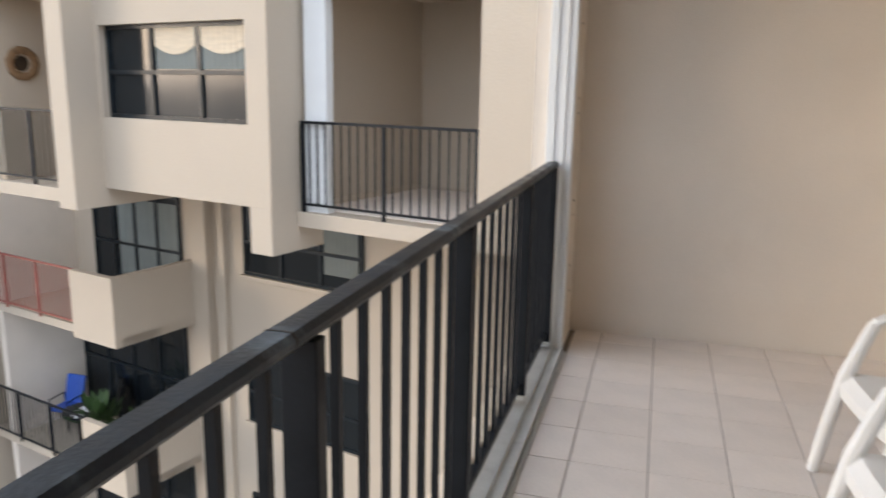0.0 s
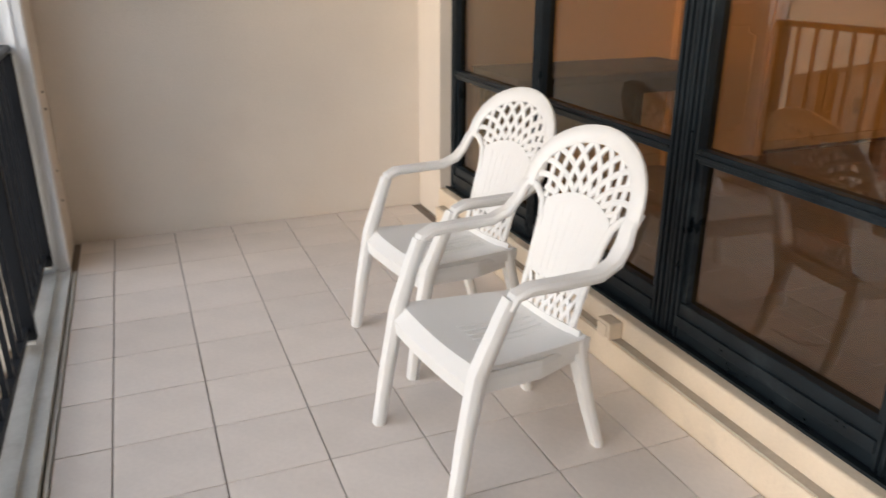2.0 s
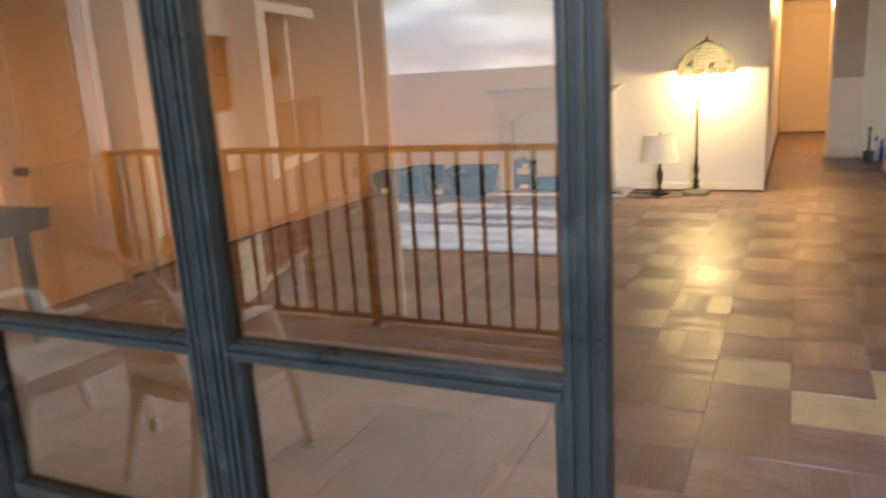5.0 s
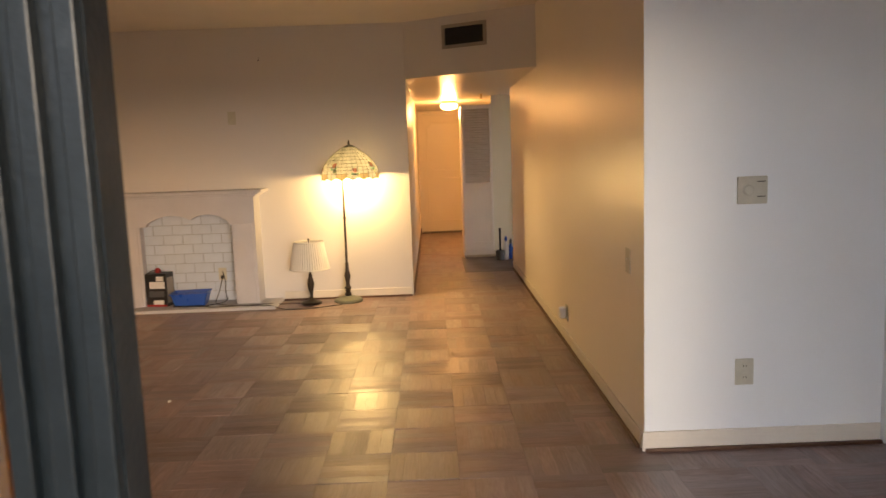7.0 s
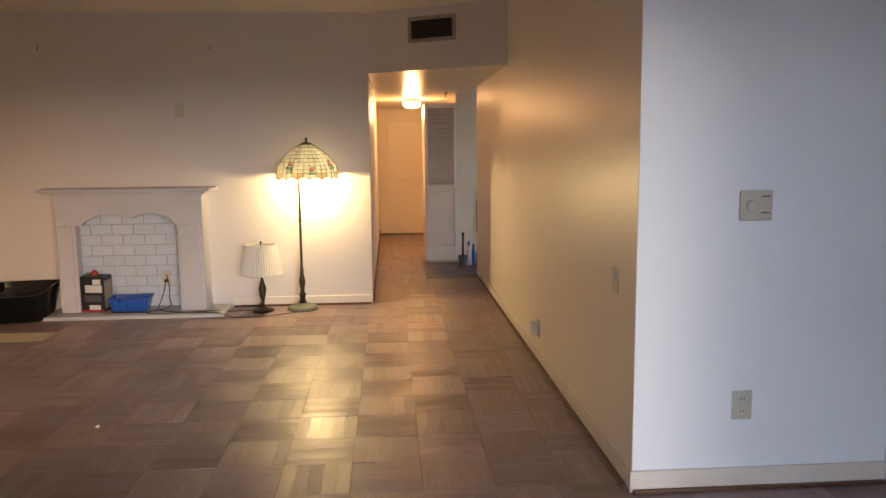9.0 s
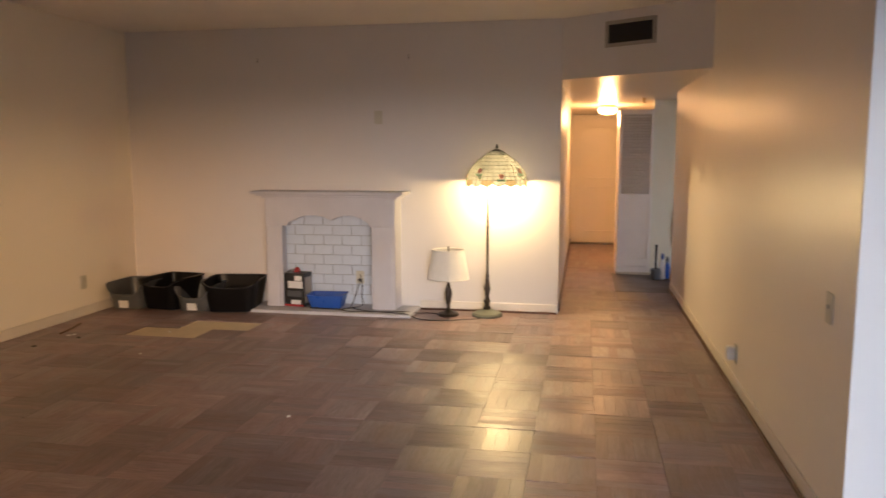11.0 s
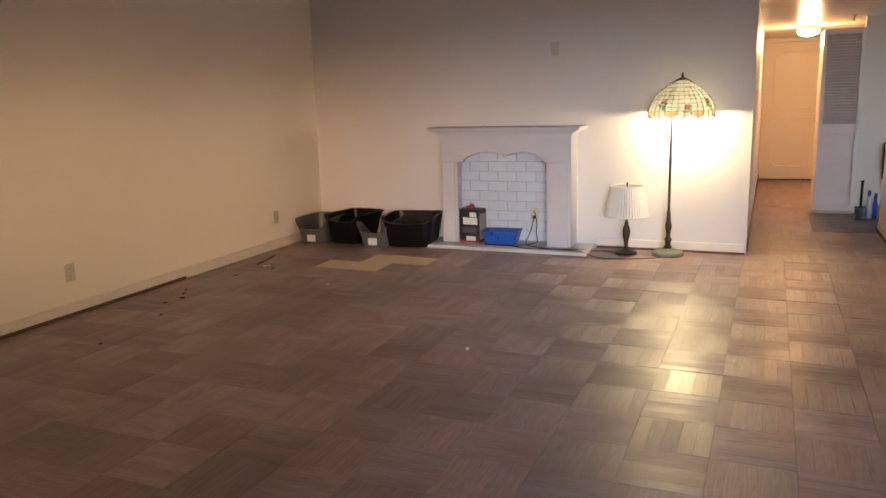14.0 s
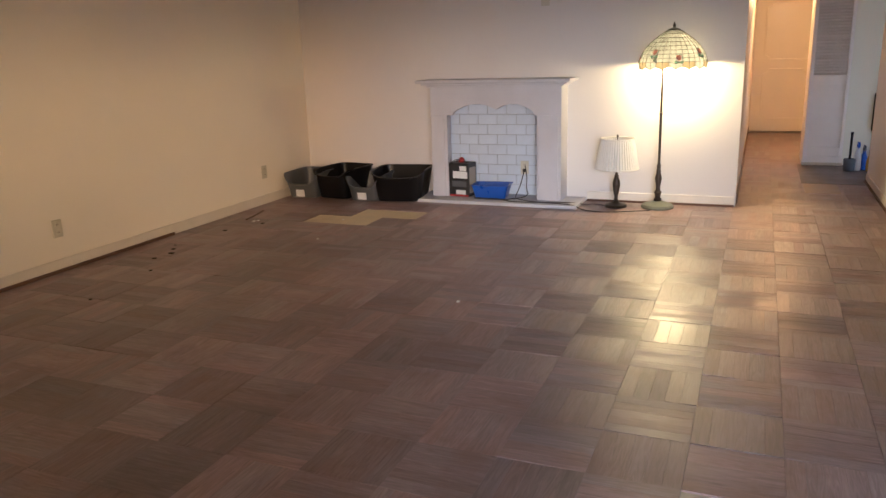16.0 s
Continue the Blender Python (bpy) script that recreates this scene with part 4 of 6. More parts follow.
def resin_chair(m):
    c = thing("resin_chair", "white resin high-back armchair with a lattice back", "chair", m, "white resin chairs on the balcony")
    P = M["plastic"]
    # seat with a rolled front edge
    bm = bmesh.new()
    nx, ny = 12, 12
    top = []
    for i in range(nx + 1):
        u = i / nx
        x = -0.175 + 0.43 * u
        hw = 0.195 + 0.045 * u - 0.03 * max(0, u - 0.85) / 0.15 * 0.6
        row = []
        for j in range(ny + 1):
            v = 2 * j / ny - 1
            z = 0.38 + 0.025 * u + 0.012 * v * v - 0.02 * math.sin(math.pi * u) * (1 - v * v) - (0.045 * ((u - 0.88) / 0.12) ** 2 if u > 0.88 else 0)
            row.append(bm.verts.new((x, hw * v, z)))
        top.append(row)
    for i in range(nx):
        for j in range(ny):
            bm.faces.new((top[i][j], top[i + 1][j], top[i + 1][j + 1], top[i][j + 1]))
    rim = [top[i][0] for i in range(nx + 1)] + [top[nx][j] for j in range(1, ny + 1)] + [top[i][ny] for i in range(nx - 1, -1, -1)] + [top[0][j] for j in range(ny - 1, 0, -1)]
    low = [bm.verts.new((v.co.x * 0.985, v.co.y * 0.985, min(v.co.z, 0.405) - 0.045)) for v in rim]
    for i in range(len(rim)):
        k = (i + 1) % len(rim)
        bm.faces.new((rim[i], rim[k], low[k], low[i]))
    seat = part("seat", bm, P, c, smooth=True)
    for i in range(5):
        bm = bmesh.new()
        y = -0.06 + 0.03 * i
        sweep(bm, [(-0.12 + 0.03 * j, y, 0.3825 + 0.025 * (0.08 + 0.03 * j) / 0.455 - 0.02 * math.sin(math.pi * (0.08 + 0.03 * j) / 0.455) + 0.0015) for j in range(9)], 0.006, 0.004, 6)
        part("seat_rib", bm, P, seat)
    # front legs, tapered, running up into the arms
    for sy in (-1, 1):
        bm = bmesh.new()
        sweep(bm, [(0.305, sy * 0.243, 0.0), (0.272, sy * 0.238, 0.2), (0.232, sy * 0.234, 0.40), (0.170, sy * 0.246, 0.55), (0.145, sy * 0.25, 0.605)], 0.05, 0.044, 10, up=(1, 0, 0), scale=[0.85, 0.95, 1.05, 0.95, 0.9])
        part("leg", bm, P, c, smooth=True)
        bm = bmesh.new()
        sweep(bm, [(-0.14, sy * 0.165, 0.39), (-0.160, sy * 0.172, 0.3), (-0.198, sy * 0.181, 0.14), (-0.24, sy * 0.189, 0.0)], 0.055, 0.042, 10, up=(1, 0, 0), scale=[1.25, 1.0, 0.85, 0.75])
        part("leg", bm, P, c, smooth=True)
        bm = bmesh.new()
        sweep(bm, [(0.153, sy * 0.253, 0.582), (0.138, sy * 0.255, 0.612), (0.10, sy * 0.258, 0.626), (0.0, sy * 0.264, 0.624), (-0.12, sy * 0.266, 0.622), (-0.18, sy * 0.260, 0.645), (-0.215, sy * 0.252, 0.685), (-0.236, sy * 0.244, 0.73), (-0.268, sy * 0.24, 0.765)], 0.056, 0.03, 10, scale=[0.8, 0.9, 1, 1, 1, 1, 0.95, 0.9, 0.85])
        part("armrest", bm, P, c, smooth=True)
        bm = bmesh.new()
        sweep(bm, [(0.24, sy * 0.238, 0.375), (0.02, sy * 0.222, 0.355), (-0.135, sy * 0.18, 0.35)], 0.012, 0.06, 8)
        part("side_apron", bm, P, c)
    # arched rim of the back
    bm = bmesh.new()
    arch = [back_at(-0.240, 0.372)]
    for i in range(0, 19):
        w = math.pi * i / 18
        arch.append(back_at(-0.238 * math.cos(w), 0.385 + 0.185 * math.sin(w) ** 0.9))
    arch += [back_at(0.240, 0.372)]
    sweep(bm, arch, 0.056, 0.028, 10, up=(1, 0, 0.3), power=3)
    part("back_rim", bm, P, c, smooth=True)
    # solid panel, with its lattice above and below
    bm = bmesh.new()
    rows = []
    for i in range(13):
        row = []
        for j in range(11):
            v = 2 * j / 10 - 1
            s1 = 0.345 + 0.045 * (1 - v * v)
            s = 0.115 + (s1 - 0.115) * i / 12
            hw = 0.125 + 0.025 * i / 12
            row.append((back_at(hw * v, s, -0.004), back_at(hw * v, s, 0.006)))
        rows.append([(bm.verts.new(a), bm.verts.new(b_)) for a, b_ in row])
    for i in range(12):
        for j in range(10):
            bm.faces.new([rows[i][j][0], rows[i][j + 1][0], rows[i + 1][j + 1][0], rows[i + 1][j][0]])
            bm.faces.new([rows[i][j][1], rows[i + 1][j][1], rows[i + 1][j + 1][1], rows[i][j + 1][1]])
    edge = [rows[0][j] for j in range(11)] + [rows[i][10] for i in range(1, 13)] + [rows[12][j] for j in range(9, -1, -1)] + [rows[i][0] for i in range(11, 0, -1)]
    for i in range(len(edge)):
        a, b_ = edge[i], edge[(i + 1) % len(edge)]
        bm.faces.new((a[0], b_[0], b_[1], a[1]))
    back = part("backrest", bm, P, c, smooth=True)
    for i in range(7):
        bm = bmesh.new()
        v = (i - 3) * 0.031
        sweep(bm, [back_at(v * (0.86 + 0.2 * k / 8), 0.135 + 0.2 * k / 8, -0.0036) for k in range(9)], 0.006, 0.004, 6, up=(1, 0, 0.3))
        part("back_rib", bm, P, back)

    def fan(f, g):
        """Between the panel's top edge (g=0) and the rim (g=1), f across from -1 to 1."""
        inner = (0.155 * f, 0.345 + 0.045 * (1 - f * f))
        w = math.pi / 2 * (1 - f * 0.94)
        outer = (0.225 * math.cos(w), 0.385 + 0.172 * max(0.0, math.sin(w)) ** 0.9)
        return inner[0] + (outer[0] - inner[0]) * g, inner[1] + (outer[1] - inner[1]) * g

    for side in (-1, 1):
        for i in range(10):
            f0 = -1.0 + 2.0 * i / 9
            f1 = f0 + side * 0.46
            if abs(f1) > 1.02 and abs(f0) >= 1.0:
                continue
            bm = bmesh.new()
            pts = []
            for k in range(7):
                g = k / 6
                f = f0 + (f1 - f0) * g
                if abs(f) > 1.0:
                    break
                pts.append(back_at(*fan(f, g)))
            if len(pts) > 2:
                sweep(bm, pts, 0.0195, 0.011, 6, up=(1, 0, 0.3), power=3)
                part("lattice_bar", bm, P, back)
            else:
                bm.free()
    for side in (-1, 1):
        for i in range(9):
            y0 = -0.125 + 0.25 * i / 8
            y1 = y0 + side * 0.062
            if abs(y1) > 0.14:
                continue
            bm = bmesh.new()
            sweep(bm, [back_at(y0, 0.0), back_at((y0 + y1) / 2, 0.06), back_at(y1, 0.12)], 0.0155, 0.010, 6, up=(1, 0, 0.3), power=3)
            part("lattice_bar", bm, P, back)
    for sy in (-1, 1):
        bm = bmesh.new()
        sweep(bm, [back_at(sy * 0.132, -0.01), back_at(sy * 0.134, 0.12), back_at(sy * 0.148, 0.28), back_at(sy * 0.165, 0.335), back_at(sy * 0.2, 0.37), back_at(sy * 0.226, 0.38)], 0.024, 0.02, 8, up=(1, 0, 0.3))
        part("back_post", bm, P, back, smooth=True)
    bm = bmesh.new()
    sweep(bm, [(-0.15, -0.18, 0.375), (-0.152, 0, 0.36), (-0.15, 0.18, 0.375)], 0.016, 0.07, 8)
    part("back_apron", bm, P, c)
    return c


chair = resin_chair(pose(1.134, 2.313, 0, 0, 0, 187.2))
copy_thing(chair, pose(1.263, 3.029, 0, 0, 0, 188.7))

# ---------------------------------------------------------------- room: trim and fixtures
bm = bmesh.new()
solid(bm, (1.96, YL - 0.014, ZF), (3.533, YL, ZF + 0.085), bevel=0.003)
solid(bm, (4.407, YL - 0.014, ZF), (XW, YL, ZF + 0.085), bevel=0.003)
structure("baseboard", bm, M["base"], "cream painted baseboard", "baseboard")
bm = bmesh.new()
solid(bm, (4.41, YL - 0.032, ZF), (6.385, YL - 0.015, ZF + 0.022), bevel=0.004)
structure("baseboard_strip", bm, M["strip"], "dark stained quarter round along the wall", "trim")
bm = bmesh.new()
solid(bm, (XW - 0.014, 0.56, ZF), (XW, 1.80, ZF + 0.085), bevel=0.003)
solid(bm, (XW - 0.014, 3.36, ZF), (XW, YL - 0.015, ZF + 0.085), bevel=0.003)
structure("baseboard", bm, M["base"], "cream painted baseboard", "baseboard")
bm = bmesh.new()
solid(bm, (XW - 0.028, 0.56, ZF), (XW - 0.0145, 1.80, ZF + 0.018), bevel=0.004)
structure("baseboard_strip", bm, M["strip"], "dark stained quarter round along the wall", "trim")
bm = bmesh.new()
solid(bm, (4.56, YR, ZF), (9.98, YR + 0.012, ZF + 0.08), bevel=0.003)
structure("baseboard", bm, M["base"], "cream painted baseboard", "baseboard")
bm = bmesh.new()
solid(bm, (4.56, YR + 0.0125, ZF), (9.98, YR + 0.028, ZF + 0.02), bevel=0.004)
structure("baseboard_strip", bm, M["strip"], "dark stained quarter round along the wall", "trim")
bm = bmesh.new()
solid(bm, (4.521, -1.665, ZF), (4.534, YR + 0.012, ZF + 0.09), bevel=0.003)
structure("baseboard", bm, M["base"], "white painted baseboard under the wall end", "baseboard")
bm = bmesh.new()
solid(bm, (4.50, -1.665, ZF), (4.5205, YR + 0.0, ZF + 0.016), bevel=0.004)
structure("baseboard_strip", bm, M["strip"], "dark stained quarter round along the wall", "trim")
bm = bmesh.new()
solid(bm, (4.50, -1.76, ZF), (4.62, -1.672, 2.2), bevel=0.004)
structure("trim_casing", bm, M["nib"], "white painted door casing", "casing")
bm = bmesh.new()
solid(bm, (XW + 0.125, 0.538, ZF), (14.2, 0.5505, ZF + 0.08), bevel=0.003)
structure("baseboard", bm, M["strip"], "dark hall baseboard", "baseboard")


def wall_plate(name, m, label, category, w=0.075, h=0.12, sockets=0, toggle=False, cover=None):
    """A cover plate in the plane x=0 facing -x, with its sockets or switch."""
    t = thing(name, label, category, m)
    b = bmesh.new()
    solid(b, (-0.006, -w / 2, -h / 2), (0.0, w / 2, h / 2), bevel=0.002)
    part("cover", b, cover or M["plate"], t)
    for i in range(sockets):
        z = (0.026 if i else -0.026)
        b = bmesh.new()
        lathe(b, [(0.016, 0), (0.016, 0.002), (0.014, 0.003)], 12, pose(-0.006, 0, z, 0, -90, 0))
        so = part("socket", b, M["plate"], t)
        b = bmesh.new()
        for y in (-0.006, 0.006):
            solid(b, (-0.0098, y - 0.0014, z - 0.003), (-0.0088, y + 0.0014, z + 0.006))
        part("slot", b, M["slot"], so)
    if toggle:
        b = bmesh.new()
        solid(b, (-0.016, -0.004, -0.002), (-0.005, 0.004, 0.014), bevel=0.001)
        part("toggle", b, M["plate"], t)
    return t


wall_plate("wall_outlet", pose(5.333, YL, 0.371, 0, 0, 90), "ivory duplex outlet on the long wall", "outlet", sockets=2)
wall_plate("wall_outlet", pose(7.674, YL, 0.378, 0, 0, 90), "ivory duplex outlet near the corner bins", "outlet", sockets=2)
wall_plate("light_switch", pose(XW, 2.196, 1.84), "ivory blank plate high above the fireplace", "switch plate", toggle=True)
wall_plate("wall_outlet", pose(4.5345, -1.04, 0.433), "ivory duplex outlet on the white wall end", "outlet", w=0.083, h=0.12, sockets=2)
wall_plate("light_switch", pose(4.80, YR, 0.916, 0, 0, -90), "ivory switch plate on the glossy wall", "switch plate", toggle=True)
t = thing("thermostat", "pale square wall thermostat with a round dial", "thermostat", pose(4.5345, -1.061, 1.248))
b = bmesh.new()
solid(b, (-0.012, -0.066, -0.06), (0, 0.066, 0.06), bevel=0.004)
part("cover", b, M["plate"], t)
b = bmesh.new()
lathe(b, [(0.024, 0), (0.024, 0.008), (0.018, 0.012)], 18, pose(-0.012, 0.02, 0, 0, -90, 0))
part("dial", b, M["plate"], t, "round ivory dial")
b = bmesh.new()
for z in (-0.03, 0.035):
    solid(b, (-0.0135, -0.055, z), (-0.0118, -0.02, z + 0.004))
part("marking", b, M["slot"], t)
t = thing("plug_in_freshener", "white plug-in freshener in a low outlet", "plug", pose(6.483, YR, 0.30, 0, 0, -90))
b = bmesh.new()
solid(b, (-0.006, -0.036, -0.058), (0, 0.036, 0.058), bevel=0.002)
part("cover", b, M["plate"], t)
b = bmesh.new()
solid(b, (-0.06, -0.03, -0.04), (-0.006, 0.03, 0.045), bevel=0.014)
part("body", b, M["plastic"], t)
for y in (1.908, 3.349):
    t = thing("picture_hook", "small dark picture hook high on the wall", "hook", pose(XW, y, 2.372), "picture hooks")
    b = bmesh.new()
    sweep(b, [(0.0, 0, 0.02), (-0.006, 0, 0.012), (-0.006, 0.002, -0.014), (-0.016, 0.003, -0.018), (-0.02, 0.004, -0.006)], 0.007, 0.004, 6, up=(0, 1, 0))
    part("wire", b, M["bronze"], t)
t = thing("ceiling_vent", "grey framed air vent with dark vertical slats", "vent", pose(8.157, -0.001, 2.482, 0, 0, -31.2))
b = bmesh.new()
for lo, hi in (((-0.016, -0.225, -0.105), (0, 0.225, -0.075)), ((-0.016, -0.225, 0.075), (0, 0.225, 0.105)), ((-0.016, -0.225, -0.075), (0, -0.195, 0.075)), ((-0.016, 0.195, -0.075), (0, 0.225, 0.075))):
    solid(b, lo, hi, bevel=0.003)
part("frame", b, M["vent"], t)
b = bmesh.new()
solid(b, (-0.002, -0.195, -0.075), (0, 0.195, 0.075))
part("backing", b, M["slot"], t)
b = bmesh.new()
solid(b, (-0.012, -0.0018, -0.075), (-0.002, 0.0018, 0.075))
slat_mesh = mesh_of(b, "slat", M["vent_dark"])
for i in range(30):
    o = new("slat", slat_mesh)
    o.parent, o.location = t, (0, -0.187 + 0.0129 * i, 0)
# dark console table against the long wall
t = thing("console_table", "dark stained console table against the long wall", "table", pose(2.73, 4.36, ZF))
b = bmesh.new()
solid(b, (-0.66, -0.31, 0.70), (0.66, 0.31, 0.745), bevel=0.006)
part("tabletop", b, M["table"], t)
b = bmesh.new()
solid(b, (-0.65, -0.30, 0.63), (0.65, -0.28, 0.70))
solid(b, (-0.65, 0.28, 0.63), (0.65, 0.30, 0.70))
solid(b, (-0.65, -0.28, 0.63), (-0.63, 0.28, 0.70))
solid(b, (0.63, -0.28, 0.63), (0.65, 0.28, 0.70))
part("apron", b, M["table"], t)
# added dark sheet standing in for the shadow under the tabletop
b = bmesh.new()
solid(b, (-0.56, 0.20, 0.30), (0.44, 0.218, 0.70), bevel=0.003)
part("back_panel", b, M["table"], t)
for x in (-0.58, 0.50):
    for y in (-0.25, 0.25):
        b = bmesh.new()
        solid(b, (x - 0.03, y - 0.03, 0), (x + 0.03, y + 0.03, 0.70), bevel=0.004)
        part("leg", b, M["table"], t)

# ---------------------------------------------------------------- room: fireplace
fire = thing("fireplace", "white painted mock fireplace surround with two arches", "fireplace", pose(0, 0, ZF))
XF, D = 8.25, 0.06
bm = bmesh.new()
solid(bm, (XF, 1.99, 0.03), (XF + D, 2.207, 1.03))
solid(bm, (XF, 3.056, 0.03), (XF + D, 3.215, 1.03))


def arch_height(y):
    """Underside of the twin arches."""
    if y > 2.995 or y < 2.225:
        return 0.78
    u = (2.995 - y) / 0.411 if y > 2.584 else (y - 2.225) / 0.359
    return 0.792 + 0.088 * math.sin(math.pi * (0.05 + 0.80 * u))


ys = [2.207 + (3.056 - 2.207) * i / 48 for i in range(49)]
cols = [[bm.verts.new((x, y, z)) for x, z in ((XF, arch_height(y)), (XF, 1.03), (XF + D, 1.03), (XF + D, arch_height(y)))] for y in ys]
for a, c in zip(cols, cols[1:]):
    for k in range(4):
        bm.faces.new((a[k], c[k], c[(k + 1) % 4], a[(k + 1) % 4]))
part("surround", bm, M["stone"], fire, "white painted stone surround with twin arches")
for y0, y1 in ((1.99, 2.10), (3.105, 3.215)):
    bm = bmesh.new()
    solid(bm, (XF + D + 0.001, y0, 0.03), (XW - 0.002, y1, 1.03))
    part("side_cheek", bm, M["stone"], fire)
for y0, y1 in ((2.015, 2.185), (3.08, 3.2)):
    bm = bmesh.new()
    solid(bm, (XF - 0.012, y0, 0.03), (XF - 0.0005, y1, 0.78), bevel=0.004)
    part("pilaster", bm, M["stone"], fire)
bm = bmesh.new()
solid(bm, (XF - 0.02, 1.965, 1.0305), (XW - 0.002, 3.24, 1.05), bevel=0.004)
solid(bm, (XF - 0.05, 1.93, 1.0505), (XW - 0.002, 3.285, 1.068), bevel=0.006)
solid(bm, (XF - 0.085, 1.895, 1.0685), (XW - 0.002, 3.325, 1.095), bevel=0.006)
part("mantel_shelf", bm, M["stone"], fire, "moulded white mantel shelf")
bm = bmesh.new()
solid(bm, (8.06, 1.81, 0.0), (XW - 0.002, 3.33, 0.029), bevel=0.004)
part("hearth", bm, M["stone"], fire, "low white hearth slab")
bm = bmesh.new()
solid(bm, (8.472, 2.101, 0.03), (8.4875, 3.104, 1.0))
part("mortar", bm, M["mortar"], fire)
bm = bmesh.new()
solid(bm, (-0.008, -0.0905, -0.0445), (0.0, 0.0905, 0.0445), bevel=0.0025)
brick_mesh = mesh_of(bm, "brick", M["brick"])
bm = bmesh.new()
solid(bm, (-0.008, -0.044, -0.0445), (0.0, 0.044, 0.0445), bevel=0.0025)
half_mesh = mesh_of(bm, "brick", M["brick"])
for r in range(10):
    z = 0.076 + 0.0925 * r
    for i in range(6):
        y = 3.104 - 0.0925 - 0.1845 * i + (0.0925 if r % 2 else 0)
        full = y + 0.09 < 3.105 and y - 0.09 > 2.1
        if not full and not 2.15 < y < 3.06:
            continue
        o = new("brick", brick_mesh)
        o.parent, o.location = fire, (8.4718, y, z)
    if r % 2:
        o = new("brick", half_mesh)
        o.parent, o.location = fire, (8.4718, 3.06, z)
o = wall_plate("wall_outlet", pose(8.4635, 2.38, 0.366), "ivory outlet with a black plug inside the fireplace", "outlet", sockets=2)
bm = bmesh.new()
solid(bm, (-0.035, -0.013, -0.04), (-0.009, 0.013, -0.01), bevel=0.005)
part("plug", bm, M["cable"], o)


def cord(points, r, label):
    """A cable laid through points."""
    cu = bpy.data.curves.new("power_cord", "CURVE")
    cu.dimensions, cu.bevel_depth, cu.bevel_resolution, cu.resolution_u = "3D", r, 2, 6
    sp = cu.splines.new("NURBS")
    sp.points.add(len(points) - 1)
    for q, p in zip(sp.points, points):
        q.co = (*p, 1)
    sp.use_endpoint_u, sp.order_u = True, 3
    cu.materials.append(M["cable"])
    me = bpy.data.meshes.new("power_cord")
    tmp = bpy.data.objects.new("tmp", cu)
    scene.collection.objects.link(tmp)
    dg = bpy.context.evaluated_depsgraph_get()
    me = bpy.data.meshes.new_from_object(tmp.evaluated_get(dg))
    me.name = "power_cord"
    bpy.data.objects.remove(tmp)
    bpy.data.curves.remove(cu)
    return tagged(new("power_cord", me), label, "power cord", "cords by the fireplace")


zh = ZF + 0.033
cord([(8.44, 2.38, 0.34), (8.40, 2.39, 0.25), (8.38, 2.42, 0.16), (8.36, 2.44, zh + 0.002), (8.25, 2.40, zh), (8.16, 2.25, zh), (8.12, 2.0, zh), (8.10, 1.84, zh), (8.04, 1.76, ZF + 0.005), (8.0, 1.6, ZF + 0.005), (8.03, 1.45, ZF + 0.005), (8.1, 1.32, ZF + 0.005), (8.12, 1.2, ZF + 0.012)], 0.004, "thin dark cord from the outlet to the floor lamp")
cord([(8.45, 2.375, 0.39), (8.38, 2.33, 0.30), (8.36, 2.34, 0.2), (8.34, 2.30, zh + 0.002), (8.2, 2.5, zh), (8.10, 2.42, zh), (8.14, 2.1, zh), (8.2, 1.86, zh), (8.26, 1.78, ZF + 0.006), (8.33, 1.7, ZF + 0.005), (8.25, 1.57, ZF + 0.006)], 0.004, "thin dark cord from the outlet to the table lamp")
cord([(8.2, 2.78, zh), (8.17, 2.66, zh), (8.19, 2.55, zh), (8.16, 2.45, zh)], 0.009, "thick black cord end on the hearth")

# ---------------------------------------------------------------- room: lamps
OFF = LAMP.inverted() @ SHADE @ Vector((0, 0, 0))
lamp = thing("floor_lamp", "bronze floor lamp with a lit stained glass shade", "floor lamp", LAMP)
bm = bmesh.new()
lathe(bm, [(0.132, 0.0), (0.136, 0.012), (0.125, 0.03), (0.09, 0.042), (0.05, 0.052), (0.03, 0.06)], 32)
part("base", bm, M["verdigris"], lamp, "round verdigris marble base", smooth=True)
bm = bmesh.new()
lathe(bm, [(0.03, 0.058), (0.034, 0.075), (0.022, 0.09), (0.026, 0.12), (0.034, 0.135), (0.02, 0.15), (0.017, 0.18), (0.024, 0.22), (0.029, 0.25), (0.022, 0.285), (0.016, 0.30), (0.02, 0.315), (0.014, 0.33), (0.018, 0.36), (0.011, 0.38), (0.011, 0.78), (0.016, 0.785), (0.016, 0.80), (0.011, 0.805), (0.010, 1.20)], 16)
part("pole", bm, M["bronze"], lamp, smooth=True)
bm = bmesh.new()
for s in (-1, 1):
    sweep(bm, [OFF + Vector(p) for p in ((0, 0, 1.27), (0.05, s * 0.03, 1.278), (0.08, s * 0.03, 1.26), (0.08, s * 0.03, 1.19))], 0.012, 0.012, 8, up=(1, 0, 0))
sweep(bm, [(0, 0, 1.18), OFF * 0.4 + Vector((0, 0, 1.19)), OFF + Vector((0, 0, 1.19))], 0.014, 0.014, 8)
solid(bm, OFF + Vector((-0.004, -0.004, 1.19)), OFF + Vector((0.004, 0.004, 1.46)))
part("bulb_holder", bm, M["bronze"], lamp)
bm = bmesh.new()
lathe(bm, [(0.05, 1.452), (0.045, 1.462), (0.02, 1.47), (0.008, 1.476), (0.013, 1.49), (0.008, 1.5), (0.003, 1.515)], 16, Matrix.Translation(OFF))
part("finial", bm, M["bronze"], lamp, smooth=True)


